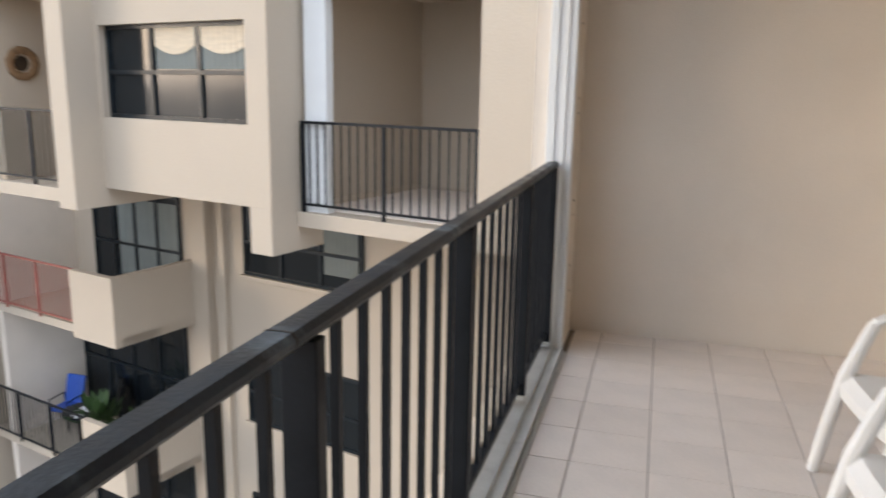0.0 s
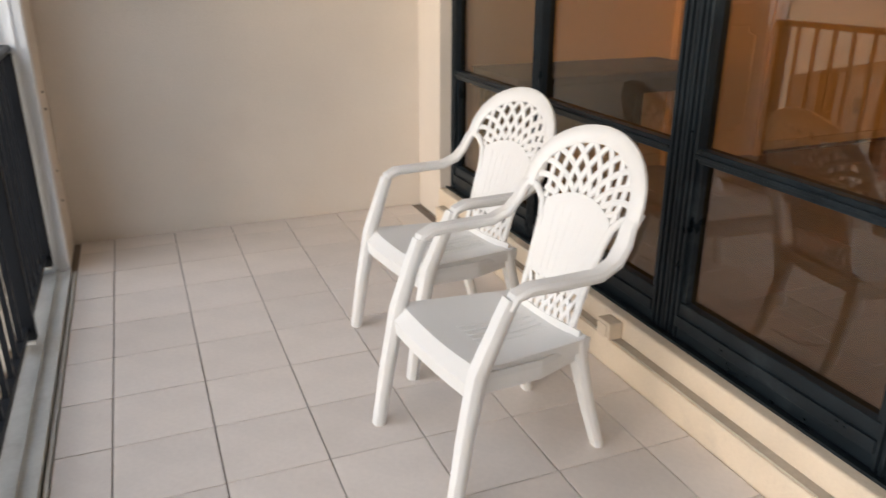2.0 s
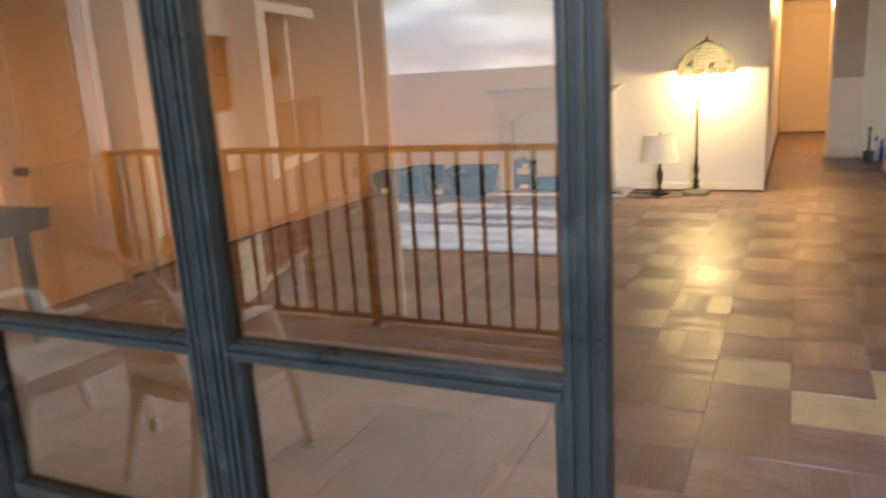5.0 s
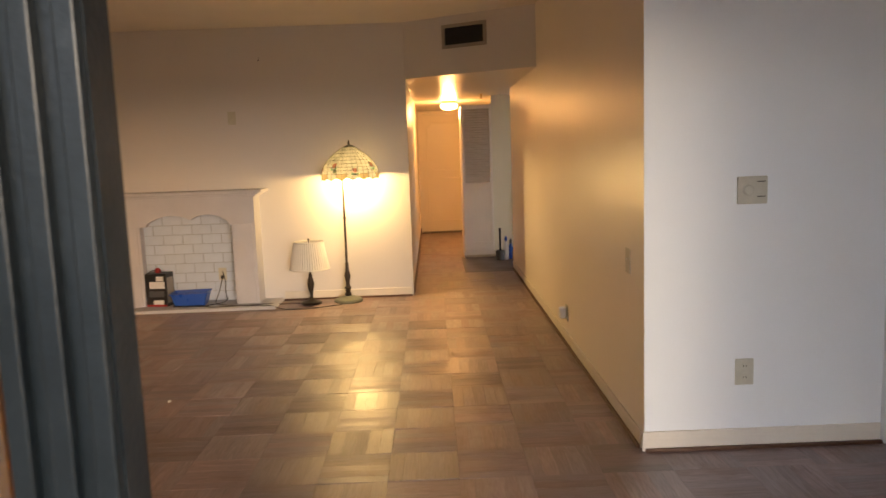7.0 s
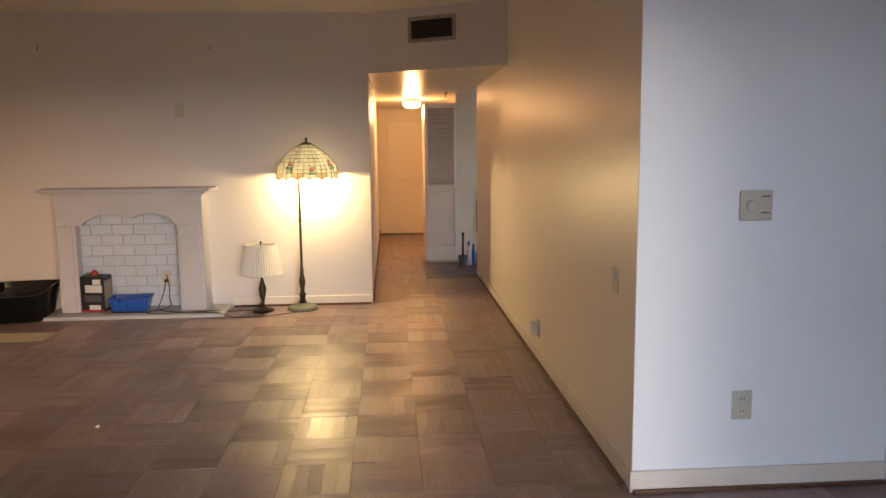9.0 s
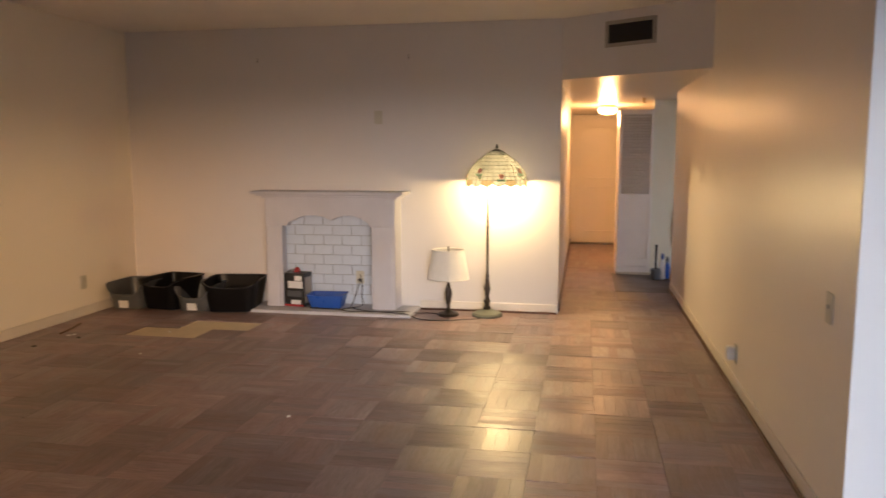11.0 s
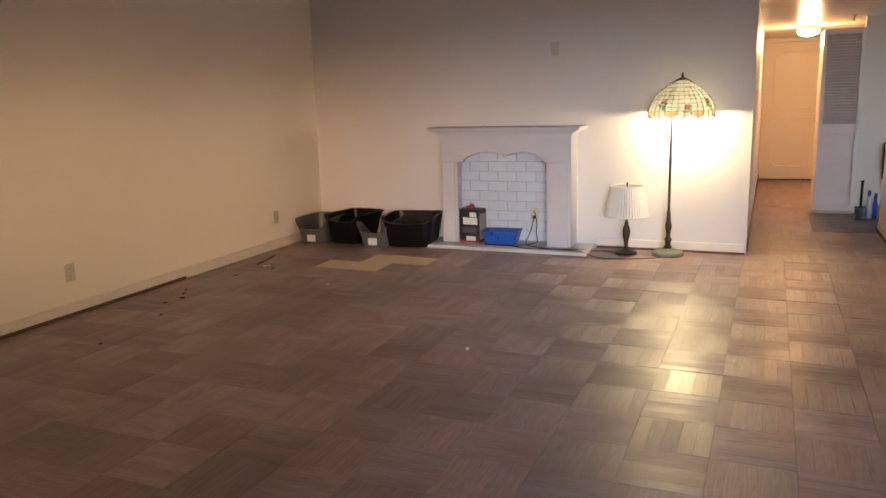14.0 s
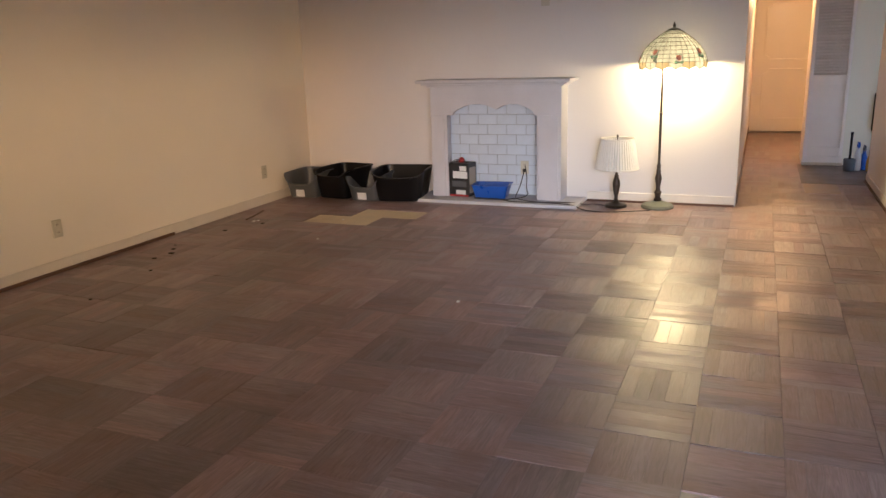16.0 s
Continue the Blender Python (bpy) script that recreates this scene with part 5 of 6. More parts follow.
def dome(r_rim, z_rim, z_top, u):
    """Radius and height of the shade; u runs from the rim, 0, to the crown, 1."""
    return r_rim * (1 - 0.82 * u ** 2.1), z_rim + (z_top - z_rim) * u


SEG, RINGS = 32, 9
shade = part("shade", (lambda b: (lathe(b, [(0.048, 1.452), (0.052, 1.45)], 16, Matrix.Translation(OFF)), b)[1])(bmesh.new()), M["lead"], lamp, "dome shade of pale glass with red flowers")


def shade_point(i, j, off=0.0):
    u = j / RINGS
    r, z = dome(0.262, 1.182, 1.455, u)
    if j == 0:
        z -= 0.026 * abs(math.sin(i * math.pi / 2 * 0.5 * 2)) + 0.004
    w = 2 * math.pi * i / SEG
    return OFF + Vector(((r + off) * math.cos(w), (r + off) * math.sin(w), z))


for i in range(SEG):
    for j in range(RINGS):
        kind = "amber" if j == 0 and (i // 2) % 2 else "pearl"
        b = bmesh.new()
        q = [shade_point(a, c) for a, c in ((i, j), (i + 1, j), (i + 1, j + 1), (i, j + 1))]
        v0 = [b.verts.new(p) for p in q]
        b.faces.new(v0)
        o = part("glass_piece", b, M[kind], shade)
        if kind != "pearl":
            o["label"] = "amber ribbon glass piece"


def shade_piece(outline, a0, u0, kind, label):
    """A cut glass piece with its lead edge, laid on the dome round angle a0 and height u0; the outline is in metres."""
    pts = []
    for dx, dz in outline:
        u = u0 + dz / 0.273
        r, z = dome(0.262, 1.182, 1.455, u)
        w = a0 + dx / r
        pts.append(OFF + Vector(((r + 0.004) * math.cos(w), (r + 0.004) * math.sin(w), z)))
    b = bmesh.new()
    mid = b.verts.new(sum(pts, Vector()) / len(pts))
    ring = [b.verts.new(p) for p in pts]
    for k in range(len(ring)):
        b.faces.new((mid, ring[k], ring[(k + 1) % len(ring)]))
    o = part("glass_piece", b, M[kind], shade, label)
    b = bmesh.new()
    sweep(b, pts, 0.0026, 0.004, 4, closed=True)
    part("lead_edge", b, M["lead"], shade)
    return o


TULIP = [(-0.006, -0.020), (0.006, -0.020), (0.017, -0.008), (0.019, 0.008), (0.015, 0.022), (0.008, 0.014), (0.0, 0.024), (-0.008, 0.014), (-0.015, 0.022), (-0.019, 0.008), (-0.017, -0.008)]
LEAF = [(0.0, -0.004), (0.012, -0.012), (0.030, -0.010), (0.040, 0.004), (0.026, 0.006), (0.012, 0.004)]
for k in range(8):
    a0, u0 = 2 * math.pi * (k + 0.35) / 8, 0.22 + 0.17 * (k % 2)
    shade_piece(TULIP, a0, u0, "rose", "red tulip glass piece")
    for s in (-1, 1):
        shade_piece([(s * x, z - 0.03) for x, z in LEAF], a0, u0, "green", "green leaf glass piece")
    if k % 2:
        shade_piece([(x * 0.8, z * 0.8) for x, z in TULIP], a0 + 0.06, u0 - 0.20, "bud", "pale green bud glass piece")
bm = bmesh.new()
for i in range(SEG):
    sweep(bm, [shade_point(i, j, 0.001) for j in range(RINGS + 1)], 0.0035, 0.004, 4)
for j in range(RINGS + 1):
    sweep(bm, [shade_point(i, j, 0.001) for i in range(SEG)], 0.004, 0.004, 4, closed=True)
part("lead_came", bm, M["lead"], shade)
for s in (-1, 1):
    bm = bmesh.new()
    lathe(bm, [(0.008, 1.112), (0.02, 1.118), (0.026, 1.139), (0.022, 1.16), (0.014, 1.177), (0.012, 1.195)], 12, Matrix.Translation(OFF) @ pose(0.08, s * 0.03, 0))
    bl = part("light_bulb", bm, glow("lit_bulb", (1.0, 0.78, 0.42), 6.0), lamp, smooth=True)
    bl.visible_shadow = False

tl = thing("table_lamp", "dark table lamp with a white pleated shade, unlit", "table lamp", pose(8.27, 1.508, ZF))
bm = bmesh.new()
lathe(bm, [(0.092, 0), (0.096, 0.008), (0.088, 0.022), (0.05, 0.032), (0.028, 0.045), (0.016, 0.065), (0.014, 0.09), (0.024, 0.13), (0.031, 0.17), (0.033, 0.2), (0.026, 0.235), (0.015, 0.26), (0.02, 0.27), (0.012, 0.28), (0.01, 0.32), (0.006, 0.33), (0.004, 0.60)], 24)
part("base", bm, M["bronze"], tl, smooth=True)
bm = bmesh.new()
SEG2 = 96
ra, rb = [], []
for i in range(SEG2):
    w, k = 2 * math.pi * i / SEG2, (0.004 if i % 2 else -0.004)
    ra.append(bm.verts.new(((0.182 + k) * math.cos(w), (0.182 + k) * math.sin(w), 0.335)))
    rb.append(bm.verts.new(((0.138 + k * 0.6) * math.cos(w), (0.138 + k * 0.6) * math.sin(w), 0.585)))
for i in range(SEG2):
    k = (i + 1) % SEG2
    bm.faces.new((ra[i], ra[k], rb[k], rb[i]))
part("shade", bm, M["linen"], tl, "white pleated fabric shade")
for r, z in ((0.183, 0.335), (0.139, 0.585)):
    bm = bmesh.new()
    sweep(bm, [(r * math.cos(2 * math.pi * i / 40), r * math.sin(2 * math.pi * i / 40), z) for i in range(40)], 0.006, 0.012, 6, closed=True)
    part("shade_ring", bm, M["linen"], tl)
bm = bmesh.new()
lathe(bm, [(0.004, 0.595), (0.01, 0.603), (0.005, 0.62)], 10)
part("finial", bm, M["bronze"], tl)

# ---------------------------------------------------------------- room: bins and things in the hearth
def litter_bin(name, m, w, d, h, dip, material, label, card=False):
    """An open tapered tub with a rolled rim and a dipped front; x is its depth."""
    t = thing(name, label, "storage bin", m, "bins along the wall")
    b = bmesh.new()
    n = 10
    def ring(k, z_of, inset):
        pts = []
        for i in range(n * 4):
            s, f = divmod(i, n)
            f /= n
            cx, cy = ((-1, 1 - 2 * f), (-1 + 2 * f, -1), (1, -1 + 2 * f), (1 - 2 * f, 1))[s]
            r = (abs(cx) ** 8 + abs(cy) ** 8) ** (-1 / 8)
            x, y = cx * r * (d / 2 * k - inset), cy * r * (w / 2 * k - inset)
            front = max(0.0, min(1.0, (-x / (d / 2) - 0.2) / 0.5)) * max(0.0, 1 - (abs(y) / (w / 2)) ** 4)
            pts.append(b.verts.new((x, y, z_of(front))))
        return pts
    rings = [ring(0.80, lambda f: 0.004, 0), ring(0.9, lambda f: h * 0.5, 0), ring(0.98, lambda f: h - dip * f - 0.012, 0), ring(1.04, lambda f: h - dip * f - 0.01, 0), ring(1.04, lambda f: h - dip * f, 0), ring(0.98, lambda f: h - dip * f, 0.006), ring(0.8, lambda f: 0.012, 0.006)]
    for a, c in zip(rings, rings[1:]):
        for i in range(n * 4):
            k = (i + 1) % (n * 4)
            b.faces.new((a[i], a[k], c[k], c[i]))
    b.faces.new(rings[0])
    b.faces.new(list(reversed(rings[-1])))
    part("tub", b, material, t, smooth=True)
    if card:
        b = bmesh.new()
        solid(b, (-d / 2 * 0.9 - 0.012, -0.045, h * 0.18), (-d / 2 * 0.9 - 0.008, 0.045, h * 0.46), pose(0, 0.0, 0, 0, -6, 0))
        part("paper_label", b, M["paper"], t, "white paper label")
    return t


litter_bin("storage_bin", pose(8.16, 4.50, ZF, 0, 0, 3), 0.36, 0.46, 0.245, 0.10, M["grey_bin"], "small grey plastic bin with a white label", True)
litter_bin("storage_bin", pose(8.21, 4.15, ZF, 0, 0, -8), 0.40, 0.50, 0.285, 0.06, M["black_bin"], "large glossy black plastic bin")
litter_bin("storage_bin", pose(8.16, 3.83, ZF, 0, 0, 4), 0.34, 0.44, 0.235, 0.10, M["grey_bin"], "small grey plastic bin with a white label", True)
litter_bin("storage_bin", pose(8.20, 3.505, ZF, 0, 0, 9), 0.51, 0.46, 0.29, 0.06, M["black_bin"], "large glossy black plastic bin beside the fireplace")

t = thing("carton", "black printed cardboard carton standing in the fireplace", "box", pose(8.33, 2.945, ZF + 0.03, 0, 0, -8))
bm = bmesh.new()
solid(bm, (-0.075, -0.105, 0), (0.075, 0.105, 0.31), bevel=0.003)
part("body", bm, M["black_card"], t)
for lo, hi, mat, nm in (((-0.0775, -0.09, 0.17), (-0.0752, 0.06, 0.235), M["paper"], "printed_patch"), ((-0.0775, -0.08, 0.24), (-0.0752, -0.01, 0.285), M["paper"], "printed_patch"), ((-0.0775, -0.07, 0.02), (-0.0752, 0.03, 0.06), M["paper"], "printed_patch"), ((-0.0775, -0.1, 0.0), (-0.0753, 0.1, 0.018), M["red_card"], "printed_band"), ((-0.0775, -0.08, 0.09), (-0.0752, 0.07, 0.145), M["grey_bin"], "printed_patch")):
    bm = bmesh.new()
    solid(bm, lo, hi)
    part(nm, bm, mat, t)
bm = bmesh.new()
solid(bm, (-0.06, -0.1072, 0.03), (0.06, -0.1052, 0.27))
part("printed_patch", bm, M["vent"], t)
bm = bmesh.new()
lathe(bm, [(0.028, 0), (0.03, 0.02), (0.02, 0.035), (0.012, 0.045)], 12)
o = new("jar_lid", mesh_of(bm, "jar_lid", M["red_card"]))
o.location = (8.33, 2.95, ZF + 0.341)
tagged(o, "small red cap lying on the carton", "cap")
cord([(8.30, 3.04, ZF + 0.335), (8.29, 3.02, ZF + 0.36), (8.30, 2.97, ZF + 0.37), (8.32, 2.92, ZF + 0.35), (8.30, 2.87, ZF + 0.338)], 0.004, "short tangled cord on the carton")
t = thing("tray", "blue plastic tray on the hearth", "tray", pose(8.30, 2.645, ZF + 0.03, 0, 0, 6))
bm = bmesh.new()
lo, hi = [], []
for k, z in ((0.82, 0.0), (1.0, 0.115), (1.06, 0.115), (1.06, 0.123), (0.98, 0.123), (0.8, 0.006)):
    ring = []
    for cx, cy in ((-1, 1), (-1, 0.9), (-1, -0.9), (-1, -1), (-0.9, -1), (0.9, -1), (1, -1), (1, -0.9), (1, 0.9), (1, 1), (0.9, 1), (-0.9, 1)):
        f = 0.96 if abs(cx) == 1 and abs(cy) == 1 else 1.0
        ring.append(bm.verts.new((cx * f * k * 0.115, cy * f * k * 0.165, z)))
    lo.append(ring)
for a, c in zip(lo, lo[1:]):
    for i in range(12):
        bm.faces.new((a[i], a[(i + 1) % 12], c[(i + 1) % 12], c[i]))
bm.faces.new(lo[0])
bm.faces.new(list(reversed(lo[-1])))
part("tub", bm, M["blue"], t)

# scraps on the bare floor
bm = bmesh.new()
rnd = random.Random(11)
for x, y in ((6.0, 4.35), (5.9, 4.28), (5.75, 4.3), (5.5, 4.1), (6.6, 4.35), (6.1, 4.42), (4.9, 4.0), (6.9, 4.2)):
    s = rnd.uniform(0.008, 0.02)
    solid(bm, (-s, -s * 0.7, 0), (s, s * 0.7, 0.006), pose(x, y, ZF + 0.0005, 0, 0, rnd.uniform(0, 180)), bevel=0.002)
o = new("floor_debris", mesh_of(bm, "floor_debris", M["table"]))
tagged(o, "small dark scraps of debris on the parquet", "debris", kind="stuff")
bm = bmesh.new()
for x, y in ((6.95, 4.32), (6.98, 4.3), (6.55, 3.45), (5.5, 1.9), (7.2, 3.6)):
    s = rnd.uniform(0.008, 0.014)
    solid(bm, (-s, -s, 0), (s, s * 0.6, 0.008), pose(x, y, ZF + 0.0005, 0, 0, rnd.uniform(0, 180)), bevel=0.003)
o = new("paper_scraps", mesh_of(bm, "paper_scraps", M["paper"]))
tagged(o, "small white paper scraps on the parquet", "debris", kind="stuff")
bm = bmesh.new()
sweep(bm, [(6.98, 4.42, ZF + 0.008), (7.15, 4.45, ZF + 0.008), (7.33, 4.5, ZF + 0.008)], 0.02, 0.012, 6)
o = new("wood_strip", mesh_of(bm, "wood_strip", M["strip"]))
tagged(o, "loose strip of dark trim lying on the floor", "wood strip")

# ---------------------------------------------------------------- hall
def moulding(b, y0, y1, z0, z1, c=0.07):
    pts = [(y0 + c, z0), (y1 - c, z0), (y1 - c, z0 + c * 0.5), (y1, z0 + c), (y1, z1 - c), (y1 - c, z1 - c * 0.5), (y1 - c, z1), (y0 + c, z1), (y0 + c, z1 - c * 0.5), (y0, z1 - c), (y0, z0 + c), (y0 + c, z0 + c * 0.5)]
    sweep(b, [(-0.046, y, z) for y, z in pts], 0.022, 0.014, 6, up=(1, 0, 0), closed=True)


def panel_door(name, m, w, label, knob, knob_material, casing):
    """A door leaf facing -x with two moulded panels, its frame, threshold and knob; w is its width."""
    d = thing(name, label, "door", m, kind="structure")
    b = bmesh.new()
    solid(b, (-0.045, -w / 2, 0.012), (0, w / 2, 2.0))
    part("leaf", b, M["door"], d)
    for z0, z1 in ((0.2, 0.92), (1.06, 1.86)):
        b = bmesh.new()
        moulding(b, -w / 2 + 0.13, w / 2 - 0.13, z0, z1)
        part("panel_moulding", b, M["door"], d)
    b = bmesh.new()
    solid(b, (-0.06, w / 2, 0.0), (0, w / 2 + casing, 2.005))
    solid(b, (-0.06, -w / 2 - casing, 0.0), (0, -w / 2 - 0.002, 2.005))
    solid(b, (-0.06, -w / 2 - casing, 2.005), (0, w / 2 + casing, 2.055))
    part("door_frame", b, M["door"], d)
    b = bmesh.new()
    solid(b, (-0.02, -w / 2, 0.0), (0.02, w / 2, 0.011))
    part("threshold", b, M["strip"], d)
    b = bmesh.new()
    lathe(b, [(0.03, 0), (0.03, 0.006), (0.012, 0.012), (0.012, 0.04), (0.028, 0.05), (0.03, 0.065), (0.02, 0.075)], 14, pose(-0.045, knob, 0.90, 0, -90, 0))
    part("door_handle", b, knob_material, d)
    return d


panel_door("door_2", pose(14.248, 0.085, ZF), 0.89, "cream painted panelled entry door, closed", -0.38, M["brass"], 0.022)
panel_door("door_4", pose(3.97, YL - 0.001, ZF, 0, 0, 90), 0.72, "cream painted panelled door in the long wall, closed", 0.30, M["bronze"], 0.075)

closet = thing("door_3", "white louvred closet door, closed", "closet door", pose(11.0, -0.255, ZF), kind="structure")
bm = bmesh.new()
for lo, hi in (((-0.035, 0.16, 0.1), (0, 0.195, 1.95)), ((-0.035, -0.195, 0.1), (0, -0.16, 1.95)), ((-0.035, -0.16, 1.9), (0, 0.16, 1.95)), ((-0.035, -0.16, 0.86), (0, 0.16, 0.96)), ((-0.035, -0.16, 0.1), (0, 0.16, 0.2)), ((-0.022, -0.16, 0.2), (-0.012, 0.16, 0.86))):
    solid(bm, lo, hi, bevel=0.003)
part("leaf", bm, M["louvre"], closet)
bm = bmesh.new()
solid(bm, (-0.022, -0.158, -0.003), (0.022, 0.158, 0.003), pose(0, 0, 0, 0, 0, 0) @ pose(0, 0, 0, 0, -35, 0))
lv = mesh_of(bm, "louvre_slat", M["louvre"])
for i in range(30):
    o = new("louvre_slat", lv)
    o.parent, o.location = closet, (-0.018, 0, 0.975 + 0.0312 * i)
block("wall_closet", (11.001, -0.45, -0.1), (11.6, -0.06, ZF + 1.95), M["wall_gloss"], "cream closet box in the hall", "wall")
block("closet_kick", (10.965, -0.451, ZF - 0.01), (11.0, -0.059, ZF + 0.098), M["louvre"], "white kick board under the louvred door", "trim")
block("closet_kick_strip", (10.945, -0.455, ZF), (10.9645, -0.055, ZF + 0.03), M["bare"], "ochre wooden strip under the louvred door", "trim")
block("wall_hall_nook", (11.02, -1.9, -0.1), (11.1, -0.4501, 2.146), M["yellow_wall"], "pale yellow wall of the nook beside the closet", "wall")
block("floor_nook", (9.76, -1.78, ZF - 0.02), (11.018, -0.01, ZF + 0.002), M["slate"], "dark floor tile in front of the closet", "floor")
block("floor_patch", (9.26, -0.314, ZF - 0.02), (9.74, -0.02, ZF + 0.003), M["worn_piece"], "worn floor piece let in before the dark tile", "floor", bevel=0.002)

hl = thing("hall_light", "lit frosted glass ceiling light in the hall", "ceiling light", pose(11.95, 0.06, 2.147))
bm = bmesh.new()
lathe(bm, [(0.10, -0.001), (0.105, -0.02), (0.1, -0.03)], 24)
part("base", bm, M["brass"], hl)
bm = bmesh.new()
lathe(bm, [(0.1, -0.03), (0.122, -0.05), (0.118, -0.085), (0.08, -0.11), (0.02, -0.12)], 24)
g = part("diffuser", bm, glow("lit_frosted_glass", (1.0, 0.66, 0.32), 5.0), hl, smooth=True)
g.visible_shadow = False
sp = thing("fire_sprinkler", "brass fire sprinkler on the hall ceiling", "sprinkler", pose(10.74, -0.31, 2.147))
bm = bmesh.new()
lathe(bm, [(0.03, -0.001), (0.03, -0.006), (0.012, -0.01), (0.012, -0.03), (0.006, -0.034), (0.006, -0.05), (0.026, -0.053), (0.026, -0.056)], 14)
part("head", bm, M["brass"], sp)
bm = bmesh.new()
solid(bm, (-0.03, -0.09, -0.2), (0.0, 0.0, 0.2), bevel=0.012)
o = new("wall_telephone", mesh_of(bm, "wall_telephone", M["black_bin"]))
o.location = (11.019, -0.70, 0.65)
tagged(o, "dark ribbed wall unit hung on the yellow wall", "wall unit")
br = thing("toilet_brush", "dark brush standing in its round holder", "brush", pose(10.62, -0.49, ZF + 0.0025))
bm = bmesh.new()
lathe(bm, [(0.05, 0), (0.055, 0.01), (0.058, 0.12), (0.05, 0.125), (0.045, 0.02)], 16)
part("holder", bm, M["grey_bin"], br)
bm = bmesh.new()
lathe(bm, [(0.012, 0.03), (0.012, 0.38), (0.016, 0.385), (0.016, 0.4)], 10)
part("handle", bm, M["black_bin"], br)
for i, (x, y, mat, h) in enumerate(((10.66, -0.565, M["paper"], 0.24), (10.72, -0.63, M["blue"], 0.2), (10.62, -0.68, M["ochre"], 0.19))):
    bo = thing("spray_bottle", ("white plastic cleaner bottle with a blue trigger", "blue plastic cleaner bottle with a trigger", "ochre plastic cleaner bottle with a trigger")[i], "bottle", pose(x, y, ZF + 0.0025), "cleaning bottles in the hall")
    bm = bmesh.new()
    lathe(bm, [(0.036, 0), (0.038, 0.01), (0.036, h * 0.6), (0.018, h * 0.85), (0.014, h)], 14)
    part("body", bm, mat, bo, smooth=True)
    bm = bmesh.new()
    lathe(bm, [(0.017, h), (0.017, h + 0.03)], 12)
    solid(bm, (-0.05, -0.01, h + 0.03), (0.025, 0.01, h + 0.055), bevel=0.004)
    solid(bm, (-0.035, -0.005, h - 0.01), (-0.025, 0.005, h + 0.03))
    part("trigger", bm, M["grey_bin"] if i else M["blue"], bo)

# ---------------------------------------------------------------- pieces: balcony tiles
T = 0.305
bm = bmesh.new()
solid(bm, (-T / 2 + 0.0022, -T / 2 + 0.0022, -0.008), (T / 2 - 0.0022, T / 2 - 0.0022, 0.0), bevel=0.0015)
tile_mesh = mesh_of(bm, "tile", M["tile"])
cut_meshes = {}
rnd = random.Random(3)
for i in range(-1, 6):
    for j in range(-17, 6):
        x0, x1 = max(i * T, -0.166), min((i + 1) * T, 1.698)
        y0, y1 = max(3.0 + j * T, Y_NEAR), min(3.0 + (j + 1) * T, END_Y)
        if x1 - x0 < 0.01 or y1 - y0 < 0.01:
            continue
        key = (round(x1 - x0, 3), round(y1 - y0, 3))
        if key == (T, T):
            me = tile_mesh
        else:
            if key not in cut_meshes:
                b = bmesh.new()
                solid(b, (-key[0] / 2 + 0.0022, -key[1] / 2 + 0.0022, -0.008), (key[0] / 2 - 0.0022, key[1] / 2 - 0.0022, 0.0), bevel=0.0015)
                cut_meshes[key] = mesh_of(b, "tile", M["tile"])
            me = cut_meshes[key]
        o = new("tile", me)
        o.parent = balcony_floor
        o.matrix_world = pose((x0 + x1) / 2, (y0 + y1) / 2, rnd.uniform(-0.0003, 0.0003))

# ---------------------------------------------------------------- pieces: parquet squares
S = 0.305
floor_room = bpy.data.objects["floor_room"]
LACK = {(0, 0), (-1, -1), (0, -2), (-1, -2), (-2, -2)}
FAR_LACK = {(11, 11), (11, 10), (12, 10), (12, 9)}


def square():
    b = bmesh.new()
    n = 5
    for k in range(n):
        y0, y1 = -S / 2 + S * k / n, -S / 2 + S * (k + 1) / n
        solid(b, (-S / 2 + 0.0008, y0 + 0.0003, -0.012), (S / 2 - 0.0008, y1 - 0.0003, 0.0 - 0.00025 * ((k * 7) % 3)))
    return b


parquet_mesh = mesh_of(square(), "parquet_square", M["parquet"])
rnd = random.Random(8)
count = 0
rest = {0: ([], []), 1: ([], [])}


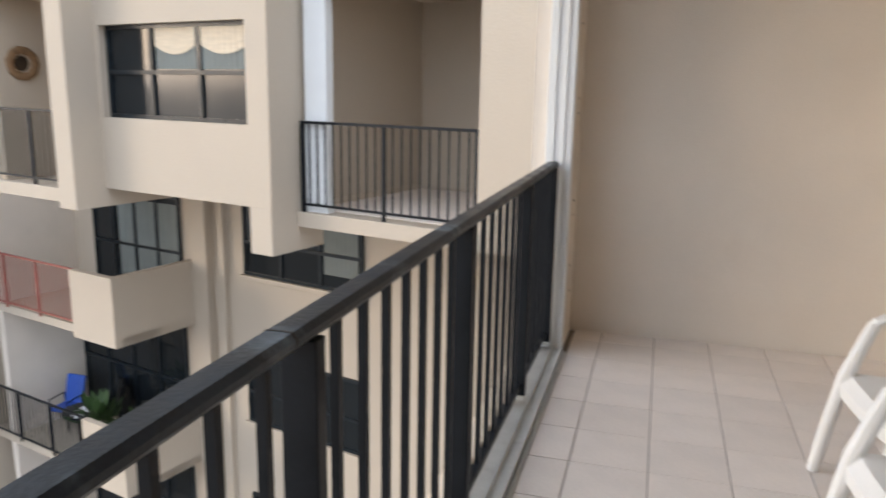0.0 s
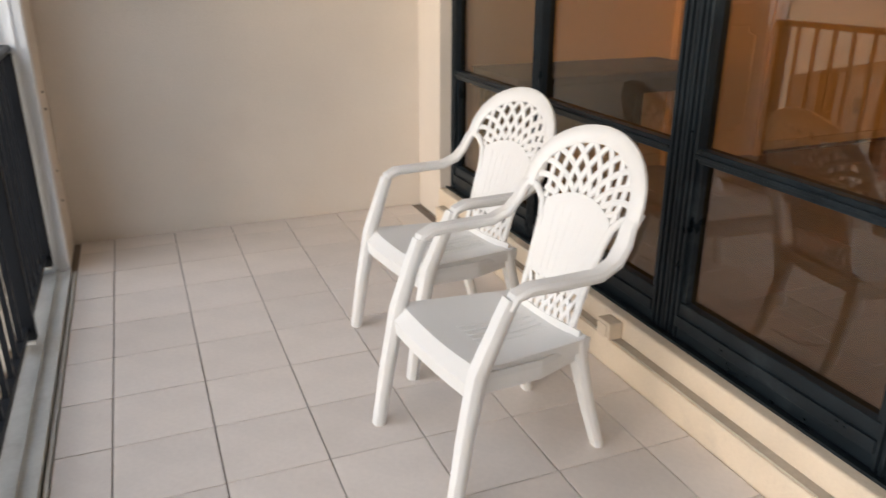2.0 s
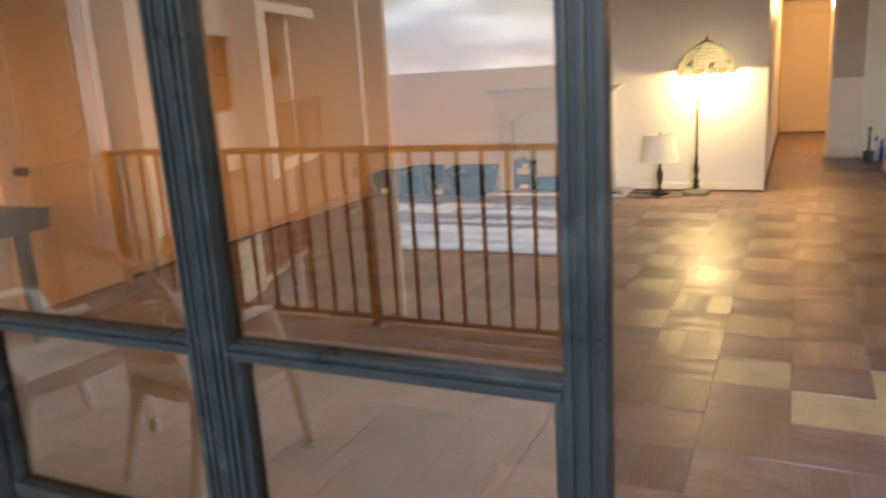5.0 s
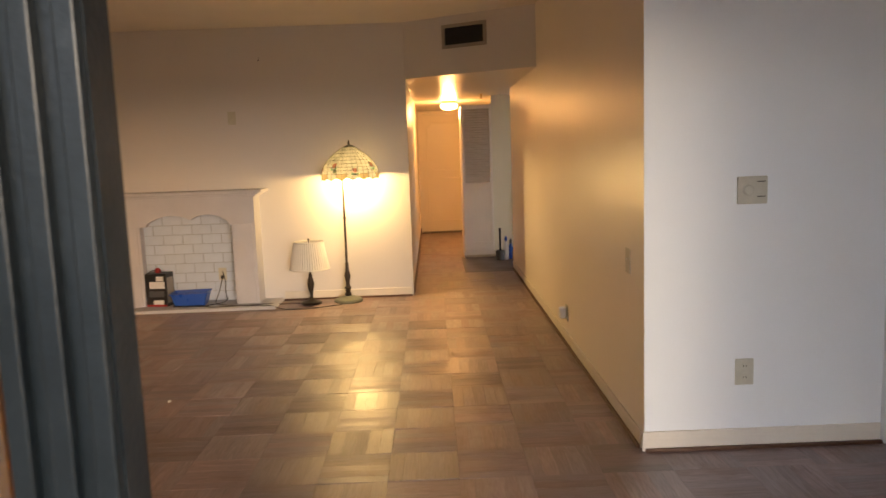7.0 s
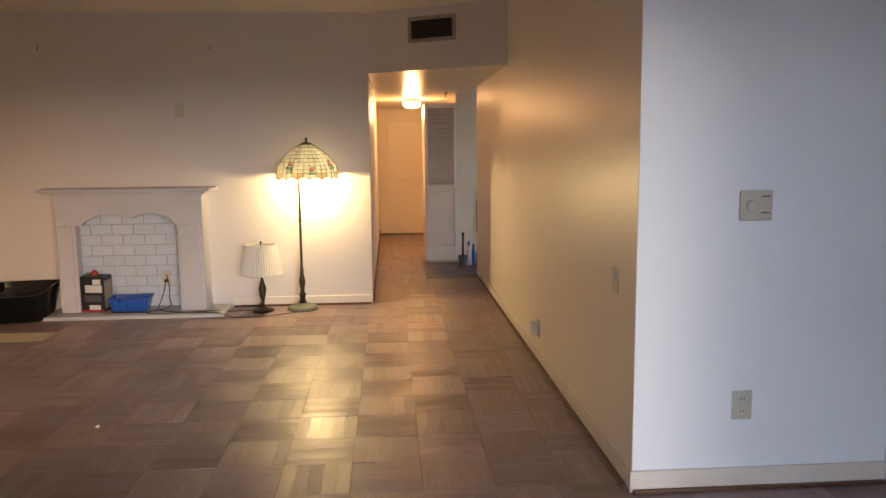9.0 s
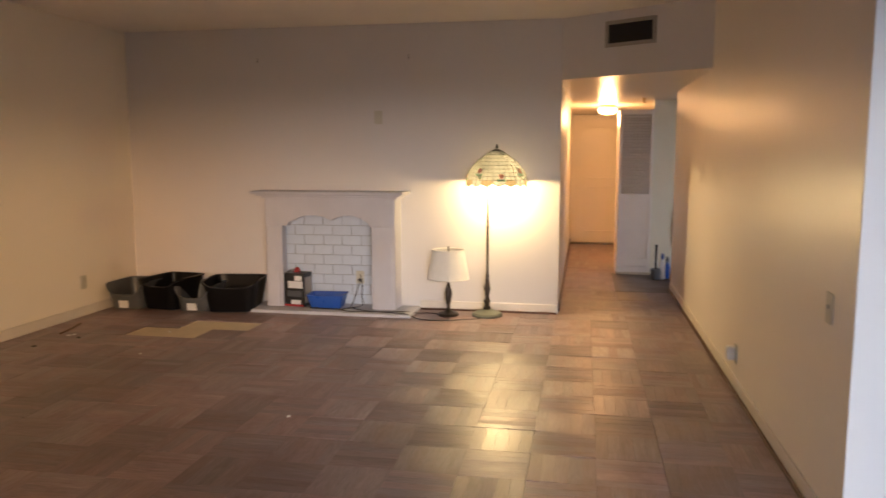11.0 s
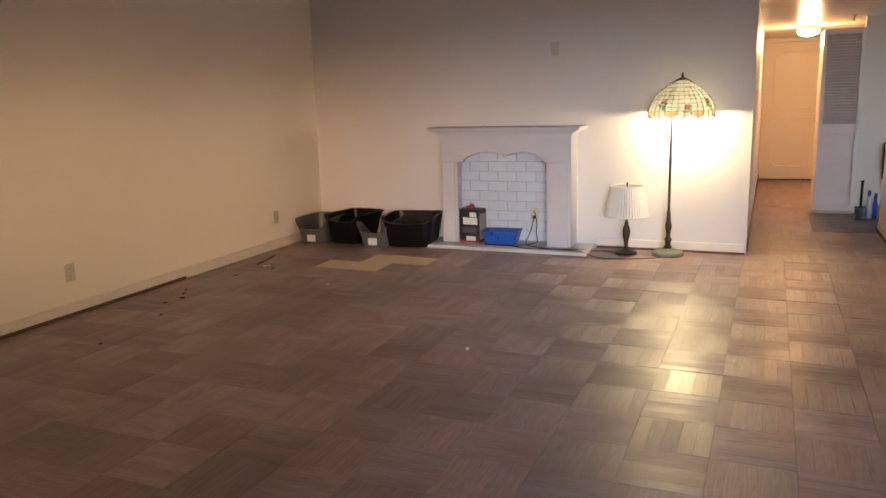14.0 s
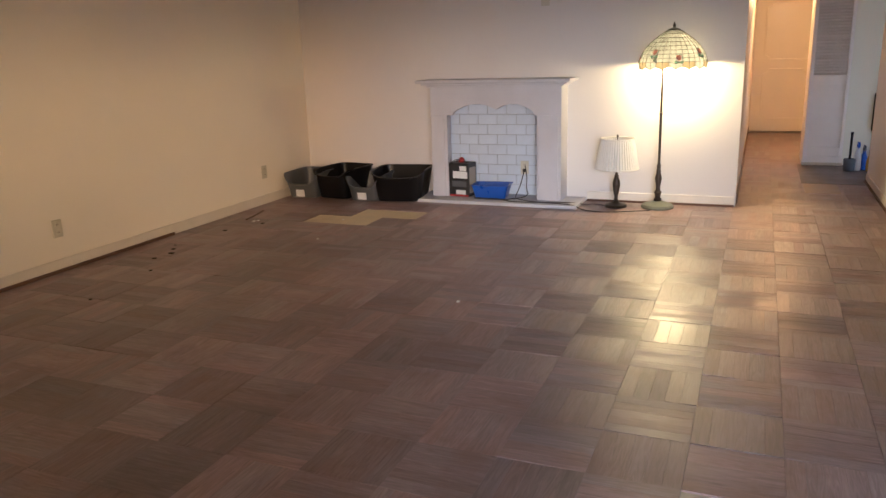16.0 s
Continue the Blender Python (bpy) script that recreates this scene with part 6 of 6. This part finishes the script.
def lay(x, y, w, d, turned):
    """Strips of one square for the joined rest of the floor; turned ones are laid in a frame turned by a quarter."""
    vs, fs = rest[turned]
    if turned:
        x, y, w, d = y, -x, d, w
    n = 5
    for k in range(n):
        a, b_ = (x - w / 2 + 0.0003, y - d / 2 + d * k / n + 0.0005), (x + w / 2 - 0.0003, y - d / 2 + d * (k + 1) / n - 0.0005)
        i = len(vs)
        vs.extend([(a[0], a[1], ZF), (b_[0], a[1], ZF), (b_[0], b_[1], ZF), (a[0], b_[1], ZF), (a[0], a[1], ZF - 0.012), (b_[0], a[1], ZF - 0.012), (b_[0], b_[1], ZF - 0.012), (a[0], b_[1], ZF - 0.012)])
        fs.extend([(i, i + 1, i + 2, i + 3), (i, i + 4, i + 5, i + 1), (i + 1, i + 5, i + 6, i + 2), (i + 2, i + 6, i + 7, i + 3), (i + 3, i + 7, i + 4, i)])


bare = bmesh.new()
for i in range(-7, 34):
    for j in range(-13, 15):
        x0, x1 = max(3.705 + i * S, 1.995), min(3.705 + (i + 1) * S, 14.2)
        y0, y1 = max(0.26 + j * S, -3.2), min(0.26 + (j + 1) * S, YL - 0.001)
        if x0 > XW - 0.2:
            y1 = min(y1, 0.55)
            y0 = max(y0, -1.75)
        elif x0 > 4.5:
            y0 = max(y0, YR)
        if x1 - x0 < 0.02 or y1 - y0 < 0.02:
            continue
        if x0 > 9.6 and x1 < 11.1 and y1 <= 0.0:
            continue
        if (i, j) in LACK or (i, j) in FAR_LACK:
            solid(bare, (x0, y0, ZF - 0.014), (x1, y1, ZF - 0.0065))
            continue
        full = abs(x1 - x0 - S) < 1e-6 and abs(y1 - y0 - S) < 1e-6
        turned = (i + j) % 2
        if full and x0 < 8.3 and -0.9 < y0 < 4.6 and count < 300 and x0 > 2.4:
            o = new("parquet_square", parquet_mesh)
            o.parent = floor_room
            o.matrix_world = pose((x0 + x1) / 2, (y0 + y1) / 2, ZF + rnd.uniform(-0.0008, 0.0008), rnd.uniform(-0.5, 0.5), rnd.uniform(-0.5, 0.5), 90 * turned)
            count += 1
        else:
            lay((x0 + x1) / 2, (y0 + y1) / 2, x1 - x0, y1 - y0, turned)
for turned, (vs, fs) in rest.items():
    me = bpy.data.meshes.new("parquet_rest")
    me.from_pydata(vs, [], fs)
    me.materials.append(M["parquet"])
    o = new("parquet_rest", me)
    o.parent = floor_room
    o.matrix_world = pose(0, 0, 0, 0, 0, 90 * turned)
    tagged(o, "worn brown oak parquet squares", kind="stuff")
part("bare_patch", bare, M["bare"], floor_room, "pale bare patches where parquet squares are missing")
